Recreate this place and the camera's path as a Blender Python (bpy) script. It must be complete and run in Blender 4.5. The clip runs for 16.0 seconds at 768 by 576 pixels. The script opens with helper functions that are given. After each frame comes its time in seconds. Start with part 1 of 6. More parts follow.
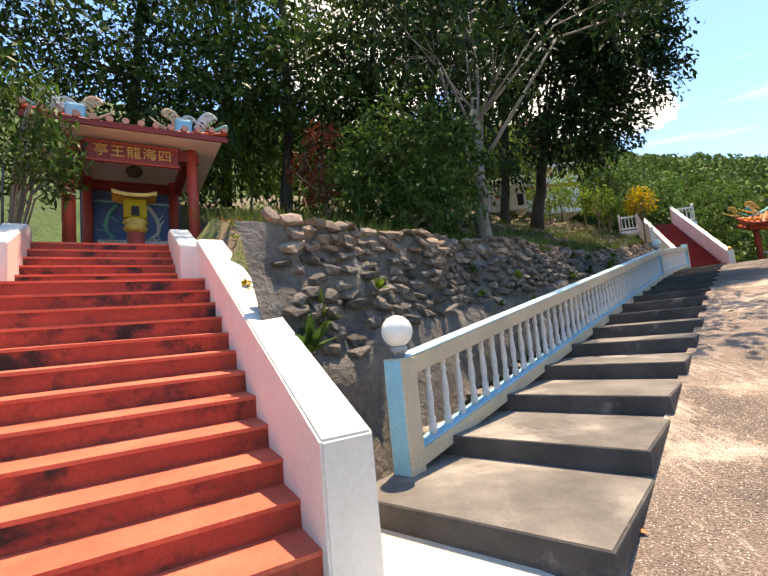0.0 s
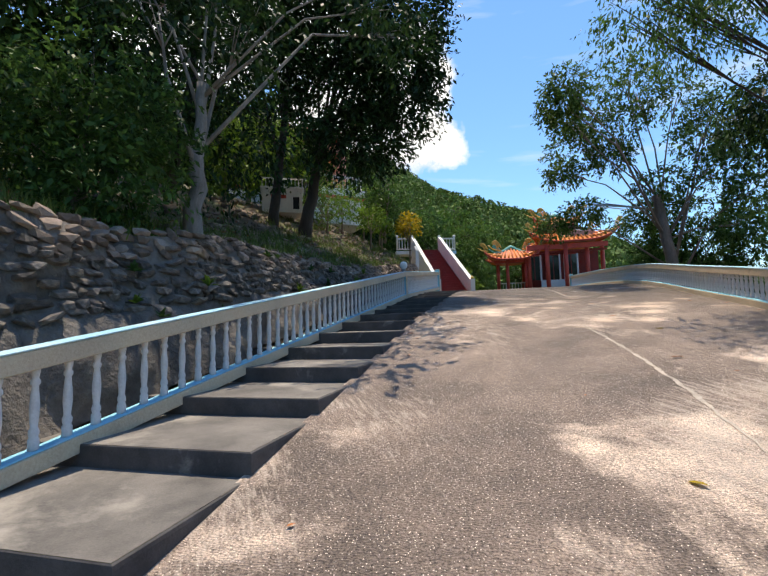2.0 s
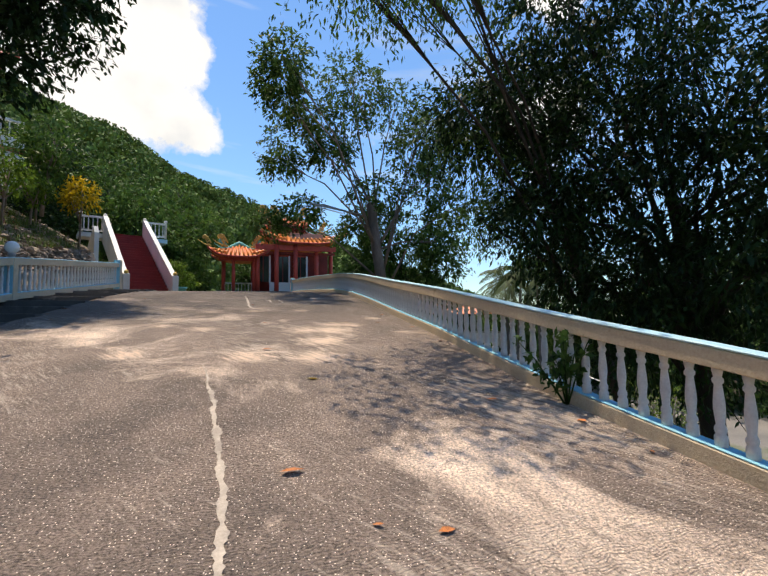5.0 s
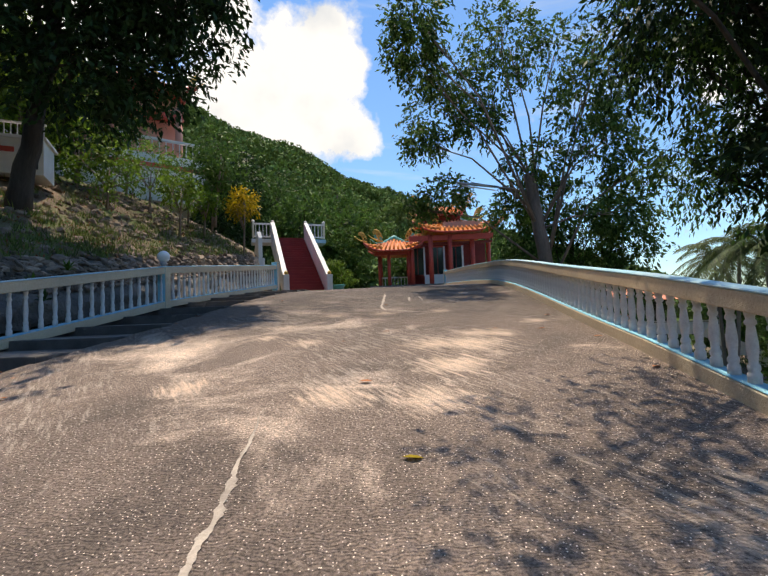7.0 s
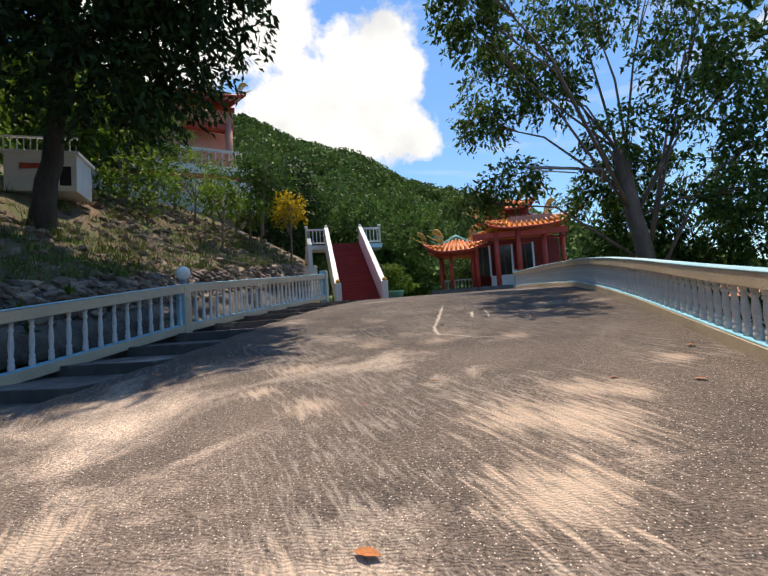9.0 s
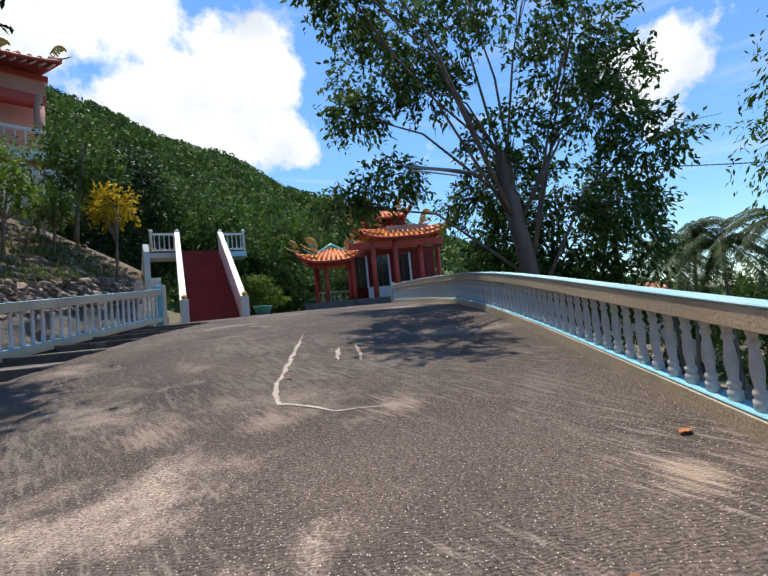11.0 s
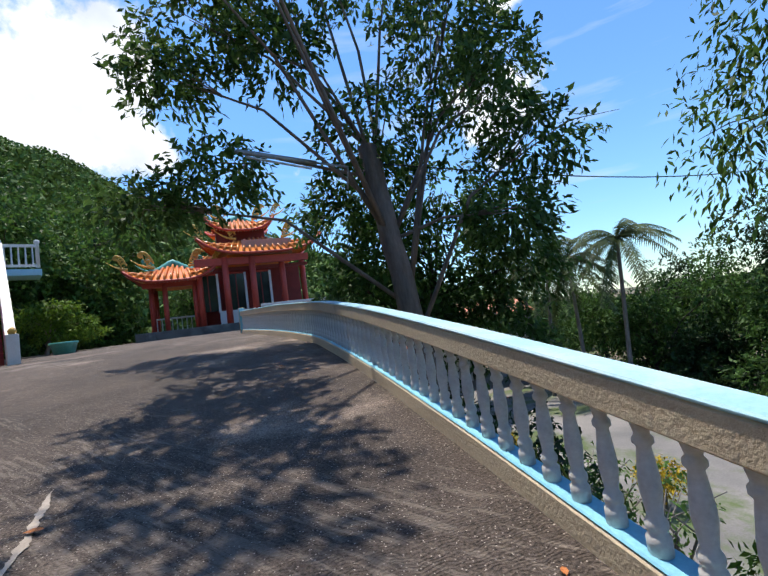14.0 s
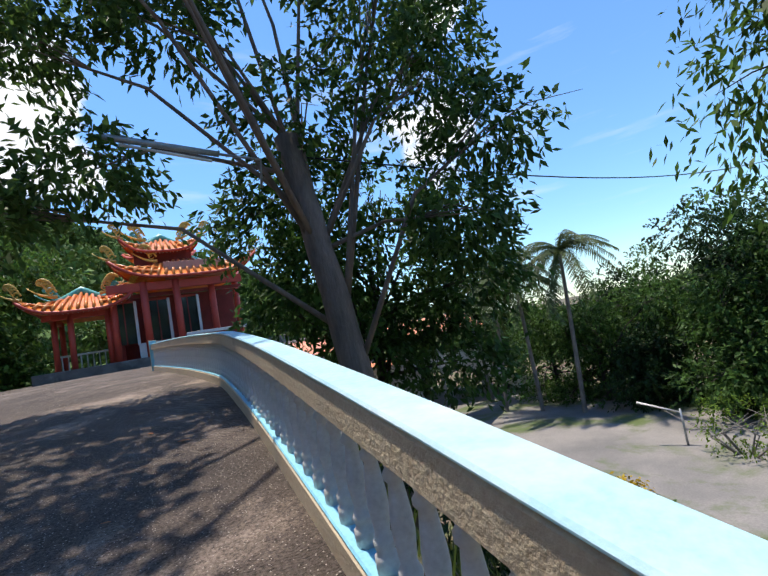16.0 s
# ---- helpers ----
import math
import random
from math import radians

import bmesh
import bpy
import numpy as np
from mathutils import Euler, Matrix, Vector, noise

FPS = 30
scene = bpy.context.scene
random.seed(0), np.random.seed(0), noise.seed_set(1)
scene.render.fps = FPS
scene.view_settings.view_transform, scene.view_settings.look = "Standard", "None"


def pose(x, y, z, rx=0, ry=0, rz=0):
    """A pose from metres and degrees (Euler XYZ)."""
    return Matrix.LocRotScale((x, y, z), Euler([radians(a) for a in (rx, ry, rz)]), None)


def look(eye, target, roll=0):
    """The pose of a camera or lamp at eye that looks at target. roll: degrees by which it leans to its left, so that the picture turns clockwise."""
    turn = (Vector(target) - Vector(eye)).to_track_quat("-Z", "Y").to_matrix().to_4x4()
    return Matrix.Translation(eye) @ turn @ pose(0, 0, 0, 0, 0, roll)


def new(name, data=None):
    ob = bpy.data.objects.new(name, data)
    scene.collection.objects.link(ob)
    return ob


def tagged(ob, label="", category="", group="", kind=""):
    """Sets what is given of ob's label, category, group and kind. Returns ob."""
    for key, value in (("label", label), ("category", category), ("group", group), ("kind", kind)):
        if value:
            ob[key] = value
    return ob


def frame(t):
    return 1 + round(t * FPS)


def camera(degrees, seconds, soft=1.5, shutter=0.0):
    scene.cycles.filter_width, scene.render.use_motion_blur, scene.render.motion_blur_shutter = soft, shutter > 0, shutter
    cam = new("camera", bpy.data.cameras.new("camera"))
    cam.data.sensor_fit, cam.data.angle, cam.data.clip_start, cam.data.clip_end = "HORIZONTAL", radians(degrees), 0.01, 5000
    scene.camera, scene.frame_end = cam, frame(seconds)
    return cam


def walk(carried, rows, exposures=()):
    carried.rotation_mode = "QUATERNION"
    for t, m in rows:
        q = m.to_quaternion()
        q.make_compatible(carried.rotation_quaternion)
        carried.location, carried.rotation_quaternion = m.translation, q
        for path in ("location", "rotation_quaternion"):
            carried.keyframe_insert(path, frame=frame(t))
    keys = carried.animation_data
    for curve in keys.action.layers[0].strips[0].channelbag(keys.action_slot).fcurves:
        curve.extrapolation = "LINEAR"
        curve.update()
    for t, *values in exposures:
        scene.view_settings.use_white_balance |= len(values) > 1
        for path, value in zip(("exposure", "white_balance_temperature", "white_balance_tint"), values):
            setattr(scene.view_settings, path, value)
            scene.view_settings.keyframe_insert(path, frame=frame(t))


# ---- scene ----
cam = camera(82.0, 16.0)
PATH = [
    (0, (-1.134, -2.075, 2.358), (-1.230, -0.089, 2.572), -5.49),
    (0.5, (-0.691, -1.908, 2.343), (-0.668, 0.081, 2.548), -4.21),
    (1, (-0.250, -1.705, 2.354), (-0.045, 0.275, 2.546), -2.66),
    (1.5, (0.271, -1.541, 2.451), (0.717, 0.400, 2.633), -1.49),
    (2, (0.835, -1.299, 2.471), (1.573, 0.553, 2.635), -1.70),
    (2.5, (1.423, -0.875, 2.551), (2.534, 0.781, 2.702), -1.44),
    (3, (1.988, -0.705, 2.652), (3.383, 0.719, 2.806), -1.08),
    (3.2, (2.223, -0.653, 2.678), (3.711, 0.673, 2.834), -1.13),
    (5.3, (4.551, 0.571, 2.896), (6.157, 1.755, 3.031), -0.60),
    (5.5, (4.756, 0.701, 2.916), (6.317, 1.945, 3.039), -0.63),
    (6, (5.198, 0.942, 2.936), (6.614, 2.349, 3.051), -1.68),
    (6.5, (5.599, 1.301, 3.003), (6.867, 2.843, 3.116), -2.01),
    (7, (5.923, 1.568, 3.055), (7.001, 3.249, 3.163), -2.22),
    (7.5, (6.221, 1.910, 3.093), (7.096, 3.706, 3.190), -4.77),
    (8, (6.509, 2.317, 3.186), (7.307, 4.147, 3.306), -4.72),
    (8.2, (6.616, 2.442, 3.233), (7.409, 4.273, 3.359), -4.34),
    (10.3, (7.989, 4.342, 3.591), (8.968, 6.080, 3.735), -3.57),
    (10.5, (8.096, 4.488, 3.645), (9.143, 6.186, 3.788), -4.13),
    (11, (8.603, 4.845, 3.709), (9.882, 6.377, 3.837), -5.37),
    (11.5, (9.010, 5.138, 3.738), (10.525, 6.438, 3.855), -7.55),
    (12, (9.401, 5.434, 3.821), (10.977, 6.660, 3.941), -8.20),
    (12.5, (9.802, 5.650, 3.884), (11.377, 6.876, 4.012), -7.40),
    (13, (10.244, 5.961, 3.976), (11.829, 7.174, 4.117), -6.78),
    (13.5, (10.599, 6.198, 4.016), (12.206, 7.379, 4.163), -6.81),
    (14, (10.957, 6.469, 4.103), (12.620, 7.571, 4.241), -7.47),
    (14.5, (11.458, 6.693, 4.125), (13.211, 7.645, 4.275), -7.73),
    (15, (11.828, 6.830, 4.192), (13.592, 7.757, 4.360), -8.23),
    (15.5, (12.155, 6.943, 4.187), (13.925, 7.858, 4.361), -9.22),
    (16, (12.396, 7.100, 4.196), (14.180, 7.985, 4.383), -10.32),
]
EXPOSURES = [(0.0, 1.0, 8300, 13), (1.5, 0.45, 7200, 9), (3.0, 0.15, 6600, 8), (5.5, 0.1, 7100, 10), (8.0, 0.1, 7100, 10), (10.5, 0.08, 6400, 9), (12.5, 0.12, 6050, 8), (16.0, 0.25, 6300, 10)]
walk(cam, [(t, look(eye, target, roll)) for t, eye, target, roll in PATH], EXPOSURES)

# ---------------------------------------------------------------- light
SUN_EL, SUN_AZ = radians(74), (0.30, 0.95)
world = bpy.data.worlds.new("sky")
scene.world = world
world.use_nodes = True
wn = world.node_tree
sky = wn.nodes.new("ShaderNodeTexSky")
sky.sky_type, sky.sun_disc = "NISHITA", False
sky.sun_elevation, sky.sun_rotation = SUN_EL, math.atan2(SUN_AZ[0], SUN_AZ[1])
sky.air_density, sky.dust_density, sky.ozone_density = 1.3, 0.0, 1.6
wn.nodes["Background"].inputs[1].default_value = 0.15
tint = wn.nodes.new("ShaderNodeMix")
tint.data_type, tint.blend_type = "RGBA", "MULTIPLY"
tint.inputs[0].default_value = 1.0
tint.inputs[7].default_value = (0.70, 0.94, 1.20, 1)
wn.links.new(sky.outputs[0], tint.inputs[6])
wn.links.new(tint.outputs[2], wn.nodes["Background"].inputs[0])
sun = new("sun", bpy.data.lights.new("sun", "SUN"))
sun.data.energy, sun.data.angle, sun.data.color = 5.0, radians(0.55), (1.0, 0.90, 0.76)
ce = math.cos(SUN_EL) / math.hypot(*SUN_AZ)
sun.matrix_world = look((SUN_AZ[0] * ce * 50, SUN_AZ[1] * ce * 50, math.sin(SUN_EL) * 50), (0, 0, 0))

# ---------------------------------------------------------------- the plan
# u runs up the ramp, v to its right
def W(u, v, z=0.0):
    return Vector((0.6 * u + 0.8 * v, 0.8 * u - 0.6 * v, z))


def UV(x, y):
    return 0.6 * x + 0.8 * y, 0.8 * x - 0.6 * y


ZU = np.array([(-40, -4.5), (-12, -0.9), (-4, 0.45), (0, 1.03), (3, 1.53), (6, 2.06), (9, 2.60), (12, 2.98), (14, 3.26), (16, 3.52), (18.5, 3.78), (22, 4.02), (25, 4.16), (27.4, 4.25), (36, 4.5), (60, 5.0), (200, 5.0)])


def level(x, y, z):
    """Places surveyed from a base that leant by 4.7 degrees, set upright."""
    dx, dz = x - 8.14, z - 2.27
    return Vector((8.14 + 0.9966 * dx + 0.0815 * dz, y + 0.009 * dz, 2.27 - 0.0815 * dx + 0.9966 * dz))


def smooth(table, u, soft=0.7):
    return sum(np.interp(u + soft * k, table[:, 0], table[:, 1]) * w for k, w in ((-1, 0.25), (0, 0.5), (1, 0.25)))


def zramp(u):
    return float(smooth(ZU, u))


RAIL_R = np.array([(-9, 6.1), (4, 6.12), (6, 5.85), (8, 5.80), (10, 5.84), (12, 5.98), (14, 6.08), (17, 6.17), (19.5, 6.2), (20.5, 6.1), (27.2, 5.15), (40, 4.4)])


def vrail(u):
    return float(smooth(RAIL_R, u, 0.6))


WALL_Z = np.array([(-6, 3.4), (0, 3.5), (4.2, 3.70), (6.3, 3.97), (9.3, 4.0), (12, 4.15), (15, 4.5), (20, 5.2), (30, 6.4), (60, 9)])


def zwall(u):
    return float(np.interp(u, WALL_Z[:, 0], WALL_Z[:, 1]))


LOW = -3.2


def zland(u, v):
    """The ground outside the ramp."""
    n = 0.25 * noise.noise(Vector((u * 0.25, v * 0.25, 0))) + 0.08 * noise.noise(Vector((u, v, 3)))
    if v < -2.6:
        p = W(u, v)
        dx, dy = p.x + 2.08, p.y - 0.98
        a, b = -0.555 * dx + 0.832 * dy, 0.832 * dx + 0.555 * dy
        zs = 1.60 + 0.64 * max(-0.6, min(a, 3.0)) + 0.55 * max(0, min(a, 4.5) - 3.0)
        if b < 0.4 and a > -1.2:
            if b > -2.7:
                return zs - 0.7
            return zs - 0.25 + n + 0.1 * max(0, a - 5)
        if b < 0.4:
            return zramp(u) - 0.1
    if v < -3.3:
        d = -3.4 - v
        z = zwall(u) + float(np.interp(u, [8, 13], [0.36, 0.58])) * min(d, 5.0) + 0.34 * max(0, d - 5.0) + n
        if u > 25.5:
            z = min(z, zramp(u) - 0.3 + max(0, d - 3.0 - 0.2 * (u - 25)) * 0.45 + n)
        if u < -3:
            z -= (-3 - u) * 0.5
        return z
    edge = vrail(u) + 0.25
    d = v - edge
    if d <= 0:
        return zramp(u) - 0.02
    f = min(1, d / 8.5)
    return (1 - f) ** 1.6 * (zramp(u) - 0.15) + (1 - (1 - f) ** 1.6) * (LOW if u < 60 else LOW) + n * min(1, d / 2) * (0.6 if d < 8 else 0.15)


# ---------------------------------------------------------------- materials
def node(m, kind, **at):
    n = m.node_tree.nodes.new(kind)
    for k, v in at.items():
        n.inputs[k.replace("_", " ")].default_value = v
    return n


MATS = {}


def mat(name, col, col2=None, rough=0.7, scale=3.0, fine=40.0, bump=0.3, dist=0.01, stain=None, stain_scale=1.0, stain_at=(0.55, 0.7), vary=0.0, metal=0.0,
        trans=0.0, emit=0.0, stretch=(1, 1, 1), island=False, spec=0.4):
    if name in MATS:
        return MATS[name]
    m = bpy.data.materials.new(name)
    m.use_nodes = True
    t, b = m.node_tree, m.node_tree.nodes["Principled BSDF"]
    L = t.links.new
    co = node(m, "ShaderNodeTexCoord")
    mp = node(m, "ShaderNodeMapping", Scale=stretch)
    L(co.outputs["Object"], mp.inputs[0])
    n1 = node(m, "ShaderNodeTexNoise", Scale=scale, Detail=5.0, Roughness=0.6)
    n2 = node(m, "ShaderNodeTexNoise", Scale=fine, Detail=4.0, Roughness=0.65)
    L(mp.outputs[0], n1.inputs[0]), L(mp.outputs[0], n2.inputs[0])
    col2 = col2 or tuple(c * 0.72 for c in col)
    r1 = node(m, "ShaderNodeValToRGB")
    r1.color_ramp.elements[0].position, r1.color_ramp.elements[1].position = 0.35, 0.68
    r1.color_ramp.elements[0].color, r1.color_ramp.elements[1].color = (*col2, 1), (*col, 1)
    L(n1.outputs[0], r1.inputs[0])
    mx = node(m, "ShaderNodeMix")
    mx.data_type, mx.blend_type = "RGBA", "OVERLAY"
    mx.inputs[0].default_value = 0.35
    L(r1.outputs[0], mx.inputs[6]), L(n2.outputs[0], mx.inputs[7])
    out = mx.outputs[2]
    if stain:
        n3 = node(m, "ShaderNodeTexNoise", Scale=stain_scale, Detail=9.0, Roughness=0.68, Distortion=0.4)
        L(mp.outputs[0], n3.inputs[0])
        r3 = node(m, "ShaderNodeValToRGB")
        r3.color_ramp.elements[0].position, r3.color_ramp.elements[1].position = stain_at
        L(n3.outputs[0], r3.inputs[0])
        ms = node(m, "ShaderNodeMix")
        ms.data_type = "RGBA"
        ms.inputs[7].default_value = (*stain, 1)
        L(r3.outputs[0], ms.inputs[0]), L(out, ms.inputs[6])
        out = ms.outputs[2]
    if vary:
        src = node(m, "ShaderNodeNewGeometry").outputs["Random Per Island"] if island else node(m, "ShaderNodeObjectInfo").outputs["Random"]
        mr = node(m, "ShaderNodeMapRange", To_Min=1 - vary, To_Max=1 + vary)
        L(src, mr.inputs[0])
        hv = node(m, "ShaderNodeHueSaturation")
        L(mr.outputs[0], hv.inputs["Value"]), L(out, hv.inputs["Color"])
        out = hv.outputs[0]
    L(out, b.inputs["Base Color"])
    b.inputs["Roughness"].default_value, b.inputs["Metallic"].default_value = rough, metal
    b.inputs["Specular IOR Level"].default_value = spec
    if bump:
        bp = node(m, "ShaderNodeBump", Strength=bump, Distance=dist)
        L(n2.outputs[0], bp.inputs["Height"]), L(bp.outputs[0], b.inputs["Normal"])
    if trans:
        tr = node(m, "ShaderNodeBsdfTranslucent")
        L(out, tr.inputs[0])
        sh = node(m, "ShaderNodeMixShader", Fac=trans)
        L(b.outputs[0], sh.inputs[1]), L(tr.outputs[0], sh.inputs[2])
        L(sh.outputs[0], t.nodes["Material Output"].inputs[0])
    MATS[name] = m
    return m


def concrete_ramp():
    m = mat("ramp_concrete", (0.175, 0.150, 0.132), (0.085, 0.075, 0.068), rough=0.85, scale=0.9, fine=70, bump=0.0, stain=(0.50, 0.44, 0.38), stain_scale=0.5,
            stain_at=(0.55, 0.70), stretch=(1, 1, 1))
    t, b = m.node_tree, m.node_tree.nodes["Principled BSDF"]
    L = t.links.new
    co = node(m, "ShaderNodeTexCoord")
    mp = node(m, "ShaderNodeMapping", Rotation=(0, 0, radians(-53)))
    L(co.outputs["Object"], mp.inputs[0])
    wv = node(m, "ShaderNodeTexWave", Scale=15.0, Distortion=16.0, Detail=5.0)
    wv.inputs["Detail Scale"].default_value = 0.7
    L(mp.outputs[0], wv.inputs[0])
    nf = node(m, "ShaderNodeTexNoise", Scale=60.0, Detail=5.0, Roughness=0.72)
    L(mp.outputs[0], nf.inputs[0])
    vo = node(m, "ShaderNodeTexVoronoi", Scale=46.0)
    L(mp.outputs[0], vo.inputs[0])
    ad = node(m, "ShaderNodeMath")
    ad.operation = "MULTIPLY_ADD"
    ad.inputs[1].default_value = 0.32
    L(wv.outputs["Fac"], ad.inputs[0]), L(nf.outputs[0], ad.inputs[2])
    bp = node(m, "ShaderNodeBump", Strength=1.0, Distance=0.02)
    L(ad.outputs[0], bp.inputs["Height"])
    L(bp.outputs[0], b.inputs["Normal"])
    old = b.inputs["Base Color"].links[0].from_socket
    # pale aggregate and scraped groove tops, darker in the hollows
    r = node(m, "ShaderNodeValToRGB")
    r.color_ramp.elements[0].position, r.color_ramp.elements[1].position = 0.34, 0.60
    r.color_ramp.elements[0].color, r.color_ramp.elements[1].color = (0.30, 0.29, 0.28, 1), (1.35, 1.32, 1.29, 1)
    L(nf.outputs[0], r.inputs[0])
    mu = node(m, "ShaderNodeMix")
    mu.data_type, mu.blend_type = "RGBA", "MULTIPLY"
    mu.inputs[0].default_value = 1.0
    L(old, mu.inputs[6]), L(r.outputs[0], mu.inputs[7])
    r2 = node(m, "ShaderNodeValToRGB")
    r2.color_ramp.elements[0].position, r2.color_ramp.elements[1].position = 0.11, 0.21
    r2.color_ramp.elements[0].color, r2.color_ramp.elements[1].color = (1, 1, 1, 1), (0, 0, 0, 1)
    L(vo.outputs["Distance"], r2.inputs[0])
    m2 = node(m, "ShaderNodeMix")
    m2.data_type = "RGBA"
    m2.inputs[7].default_value = (0.6, 0.57, 0.52, 1)
    L(r2.outputs[0], m2.inputs[0]), L(mu.outputs[2], m2.inputs[6])
    # pale scraped streaks that run with the grooves
    ms_ = node(m, "ShaderNodeMapping", Rotation=(0, 0, radians(-53)), Scale=(16.0, 2.2, 1.0))
    L(co.outputs["Object"], ms_.inputs[0])
    ns_ = node(m, "ShaderNodeTexNoise", Scale=1.6, Detail=7.0, Roughness=0.7, Distortion=0.3)
    L(ms_.outputs[0], ns_.inputs[0])
    nb_ = node(m, "ShaderNodeTexNoise", Scale=0.42, Detail=4.0, Roughness=0.6)
    L(co.outputs["Object"], nb_.inputs[0])
    am_ = node(m, "ShaderNodeMath")
    am_.operation = "MULTIPLY_ADD"
    am_.inputs[1].default_value = 0.9
    L(nb_.outputs[0], am_.inputs[0]), L(ns_.outputs[0], am_.inputs[2])
    rs_ = node(m, "ShaderNodeMapRange", From_Min=1.02, From_Max=1.14, To_Min=0.0, To_Max=0.5)
    L(am_.outputs[0], rs_.inputs[0])
    m4 = node(m, "ShaderNodeMix")
    m4.data_type = "RGBA"
    m4.inputs[7].default_value = (0.36, 0.33, 0.29, 1)
    L(rs_.outputs[0], m4.inputs[0]), L(m2.outputs[2], m4.inputs[6])
    m2 = m4
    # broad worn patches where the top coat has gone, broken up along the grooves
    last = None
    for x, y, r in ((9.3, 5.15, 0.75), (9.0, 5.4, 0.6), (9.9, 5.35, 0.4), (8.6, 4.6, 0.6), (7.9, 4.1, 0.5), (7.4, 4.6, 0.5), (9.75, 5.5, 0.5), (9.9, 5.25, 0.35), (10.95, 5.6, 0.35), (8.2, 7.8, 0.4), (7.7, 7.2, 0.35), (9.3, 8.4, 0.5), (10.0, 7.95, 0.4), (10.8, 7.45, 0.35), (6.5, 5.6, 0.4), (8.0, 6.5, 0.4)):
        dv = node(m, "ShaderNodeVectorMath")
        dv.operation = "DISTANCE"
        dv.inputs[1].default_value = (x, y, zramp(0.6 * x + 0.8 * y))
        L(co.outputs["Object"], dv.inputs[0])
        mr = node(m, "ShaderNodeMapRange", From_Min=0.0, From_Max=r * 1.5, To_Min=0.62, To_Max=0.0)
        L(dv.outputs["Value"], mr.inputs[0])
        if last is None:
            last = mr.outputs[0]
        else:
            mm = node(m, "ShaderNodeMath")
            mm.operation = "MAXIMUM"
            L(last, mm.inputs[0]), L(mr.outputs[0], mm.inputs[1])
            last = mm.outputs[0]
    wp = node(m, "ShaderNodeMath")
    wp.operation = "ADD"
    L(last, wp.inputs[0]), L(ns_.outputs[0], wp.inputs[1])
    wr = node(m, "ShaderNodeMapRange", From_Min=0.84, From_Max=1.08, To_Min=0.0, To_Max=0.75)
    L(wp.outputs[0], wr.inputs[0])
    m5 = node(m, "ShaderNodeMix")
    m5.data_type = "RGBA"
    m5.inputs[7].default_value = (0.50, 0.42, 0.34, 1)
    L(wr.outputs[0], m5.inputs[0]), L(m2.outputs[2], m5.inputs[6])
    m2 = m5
    # the ramp is paler lower down and darker towards the crest
    sx = node(m, "ShaderNodeVectorMath")
    sx.operation = "DOT_PRODUCT"
    sx.inputs[1].default_value = (0.6, 0.8, 0)
    L(co.outputs["Object"], sx.inputs[0])
    nz = node(m, "ShaderNodeTexNoise", Scale=0.45, Detail=6.0, Roughness=0.65)
    L(co.outputs["Object"], nz.inputs[0])
    au = node(m, "ShaderNodeMath")
    au.operation = "MULTIPLY_ADD"
    au.inputs[1].default_value = 7.0
    L(nz.outputs[0], au.inputs[0]), L(sx.outputs["Value"], au.inputs[2])
    zr = node(m, "ShaderNodeMapRange", From_Min=12.5, From_Max=16.6)
    L(au.outputs[0], zr.inputs[0])
    zc = node(m, "ShaderNodeMix")
    zc.data_type = "RGBA"
    zc.inputs[6].default_value, zc.inputs[7].default_value = (2.0, 1.78, 1.64, 1), (0.86, 0.77, 0.72, 1)
    L(zr.outputs[0], zc.inputs[0])
    m3 = node(m, "ShaderNodeMix")
    m3.data_type, m3.blend_type = "RGBA", "MULTIPLY"
    m3.inputs[0].default_value = 1.0
    L(m2.outputs[2], m3.inputs[6]), L(zc.outputs[2], m3.inputs[7])
    L(m3.outputs[2], b.inputs["Base Color"])
    return m


M_RAMP = concrete_ramp()
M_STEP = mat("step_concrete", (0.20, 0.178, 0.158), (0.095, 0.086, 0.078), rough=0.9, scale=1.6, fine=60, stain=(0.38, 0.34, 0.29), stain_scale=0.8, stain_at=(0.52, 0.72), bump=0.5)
# the step concrete again, with the risers' shade put into the colour
M_RISER = mat("shaded_riser_concrete", (0.10, 0.09, 0.085), (0.055, 0.05, 0.048), rough=0.9, scale=3, fine=60, stain=(0.2, 0.18, 0.16), stain_scale=2, stain_at=(0.6, 0.7), bump=0.4)
M_PALE = mat("pale_concrete", (0.62, 0.56, 0.46), (0.46, 0.42, 0.36), rough=0.85, scale=1.5, fine=50, stain=(0.25, 0.22, 0.19), stain_scale=2.2, stain_at=(0.62, 0.75))
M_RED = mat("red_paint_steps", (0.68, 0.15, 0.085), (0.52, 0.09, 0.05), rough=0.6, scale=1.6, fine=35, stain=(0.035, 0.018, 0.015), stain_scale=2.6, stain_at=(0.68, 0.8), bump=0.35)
# riser red: more black stain, and a deeper base that paints in their shade
M_REDR = mat("red_paint_shaded_risers", (0.42, 0.065, 0.035), (0.26, 0.04, 0.025), rough=0.7, scale=2.5, fine=35, stain=(0.022, 0.014, 0.012), stain_scale=1.8, stain_at=(0.5, 0.64), bump=0.4)
M_MAROON = mat("maroon_steps", (0.23, 0.028, 0.024), (0.17, 0.02, 0.018), rough=0.55, scale=2, bump=0.15)
M_WHITE = mat("white_paint", (0.80, 0.76, 0.70), (0.70, 0.66, 0.60), rough=0.6, scale=1.2, fine=30, stain=(0.55, 0.50, 0.44), stain_scale=2.5, stain_at=(0.66, 0.8), bump=0.12)
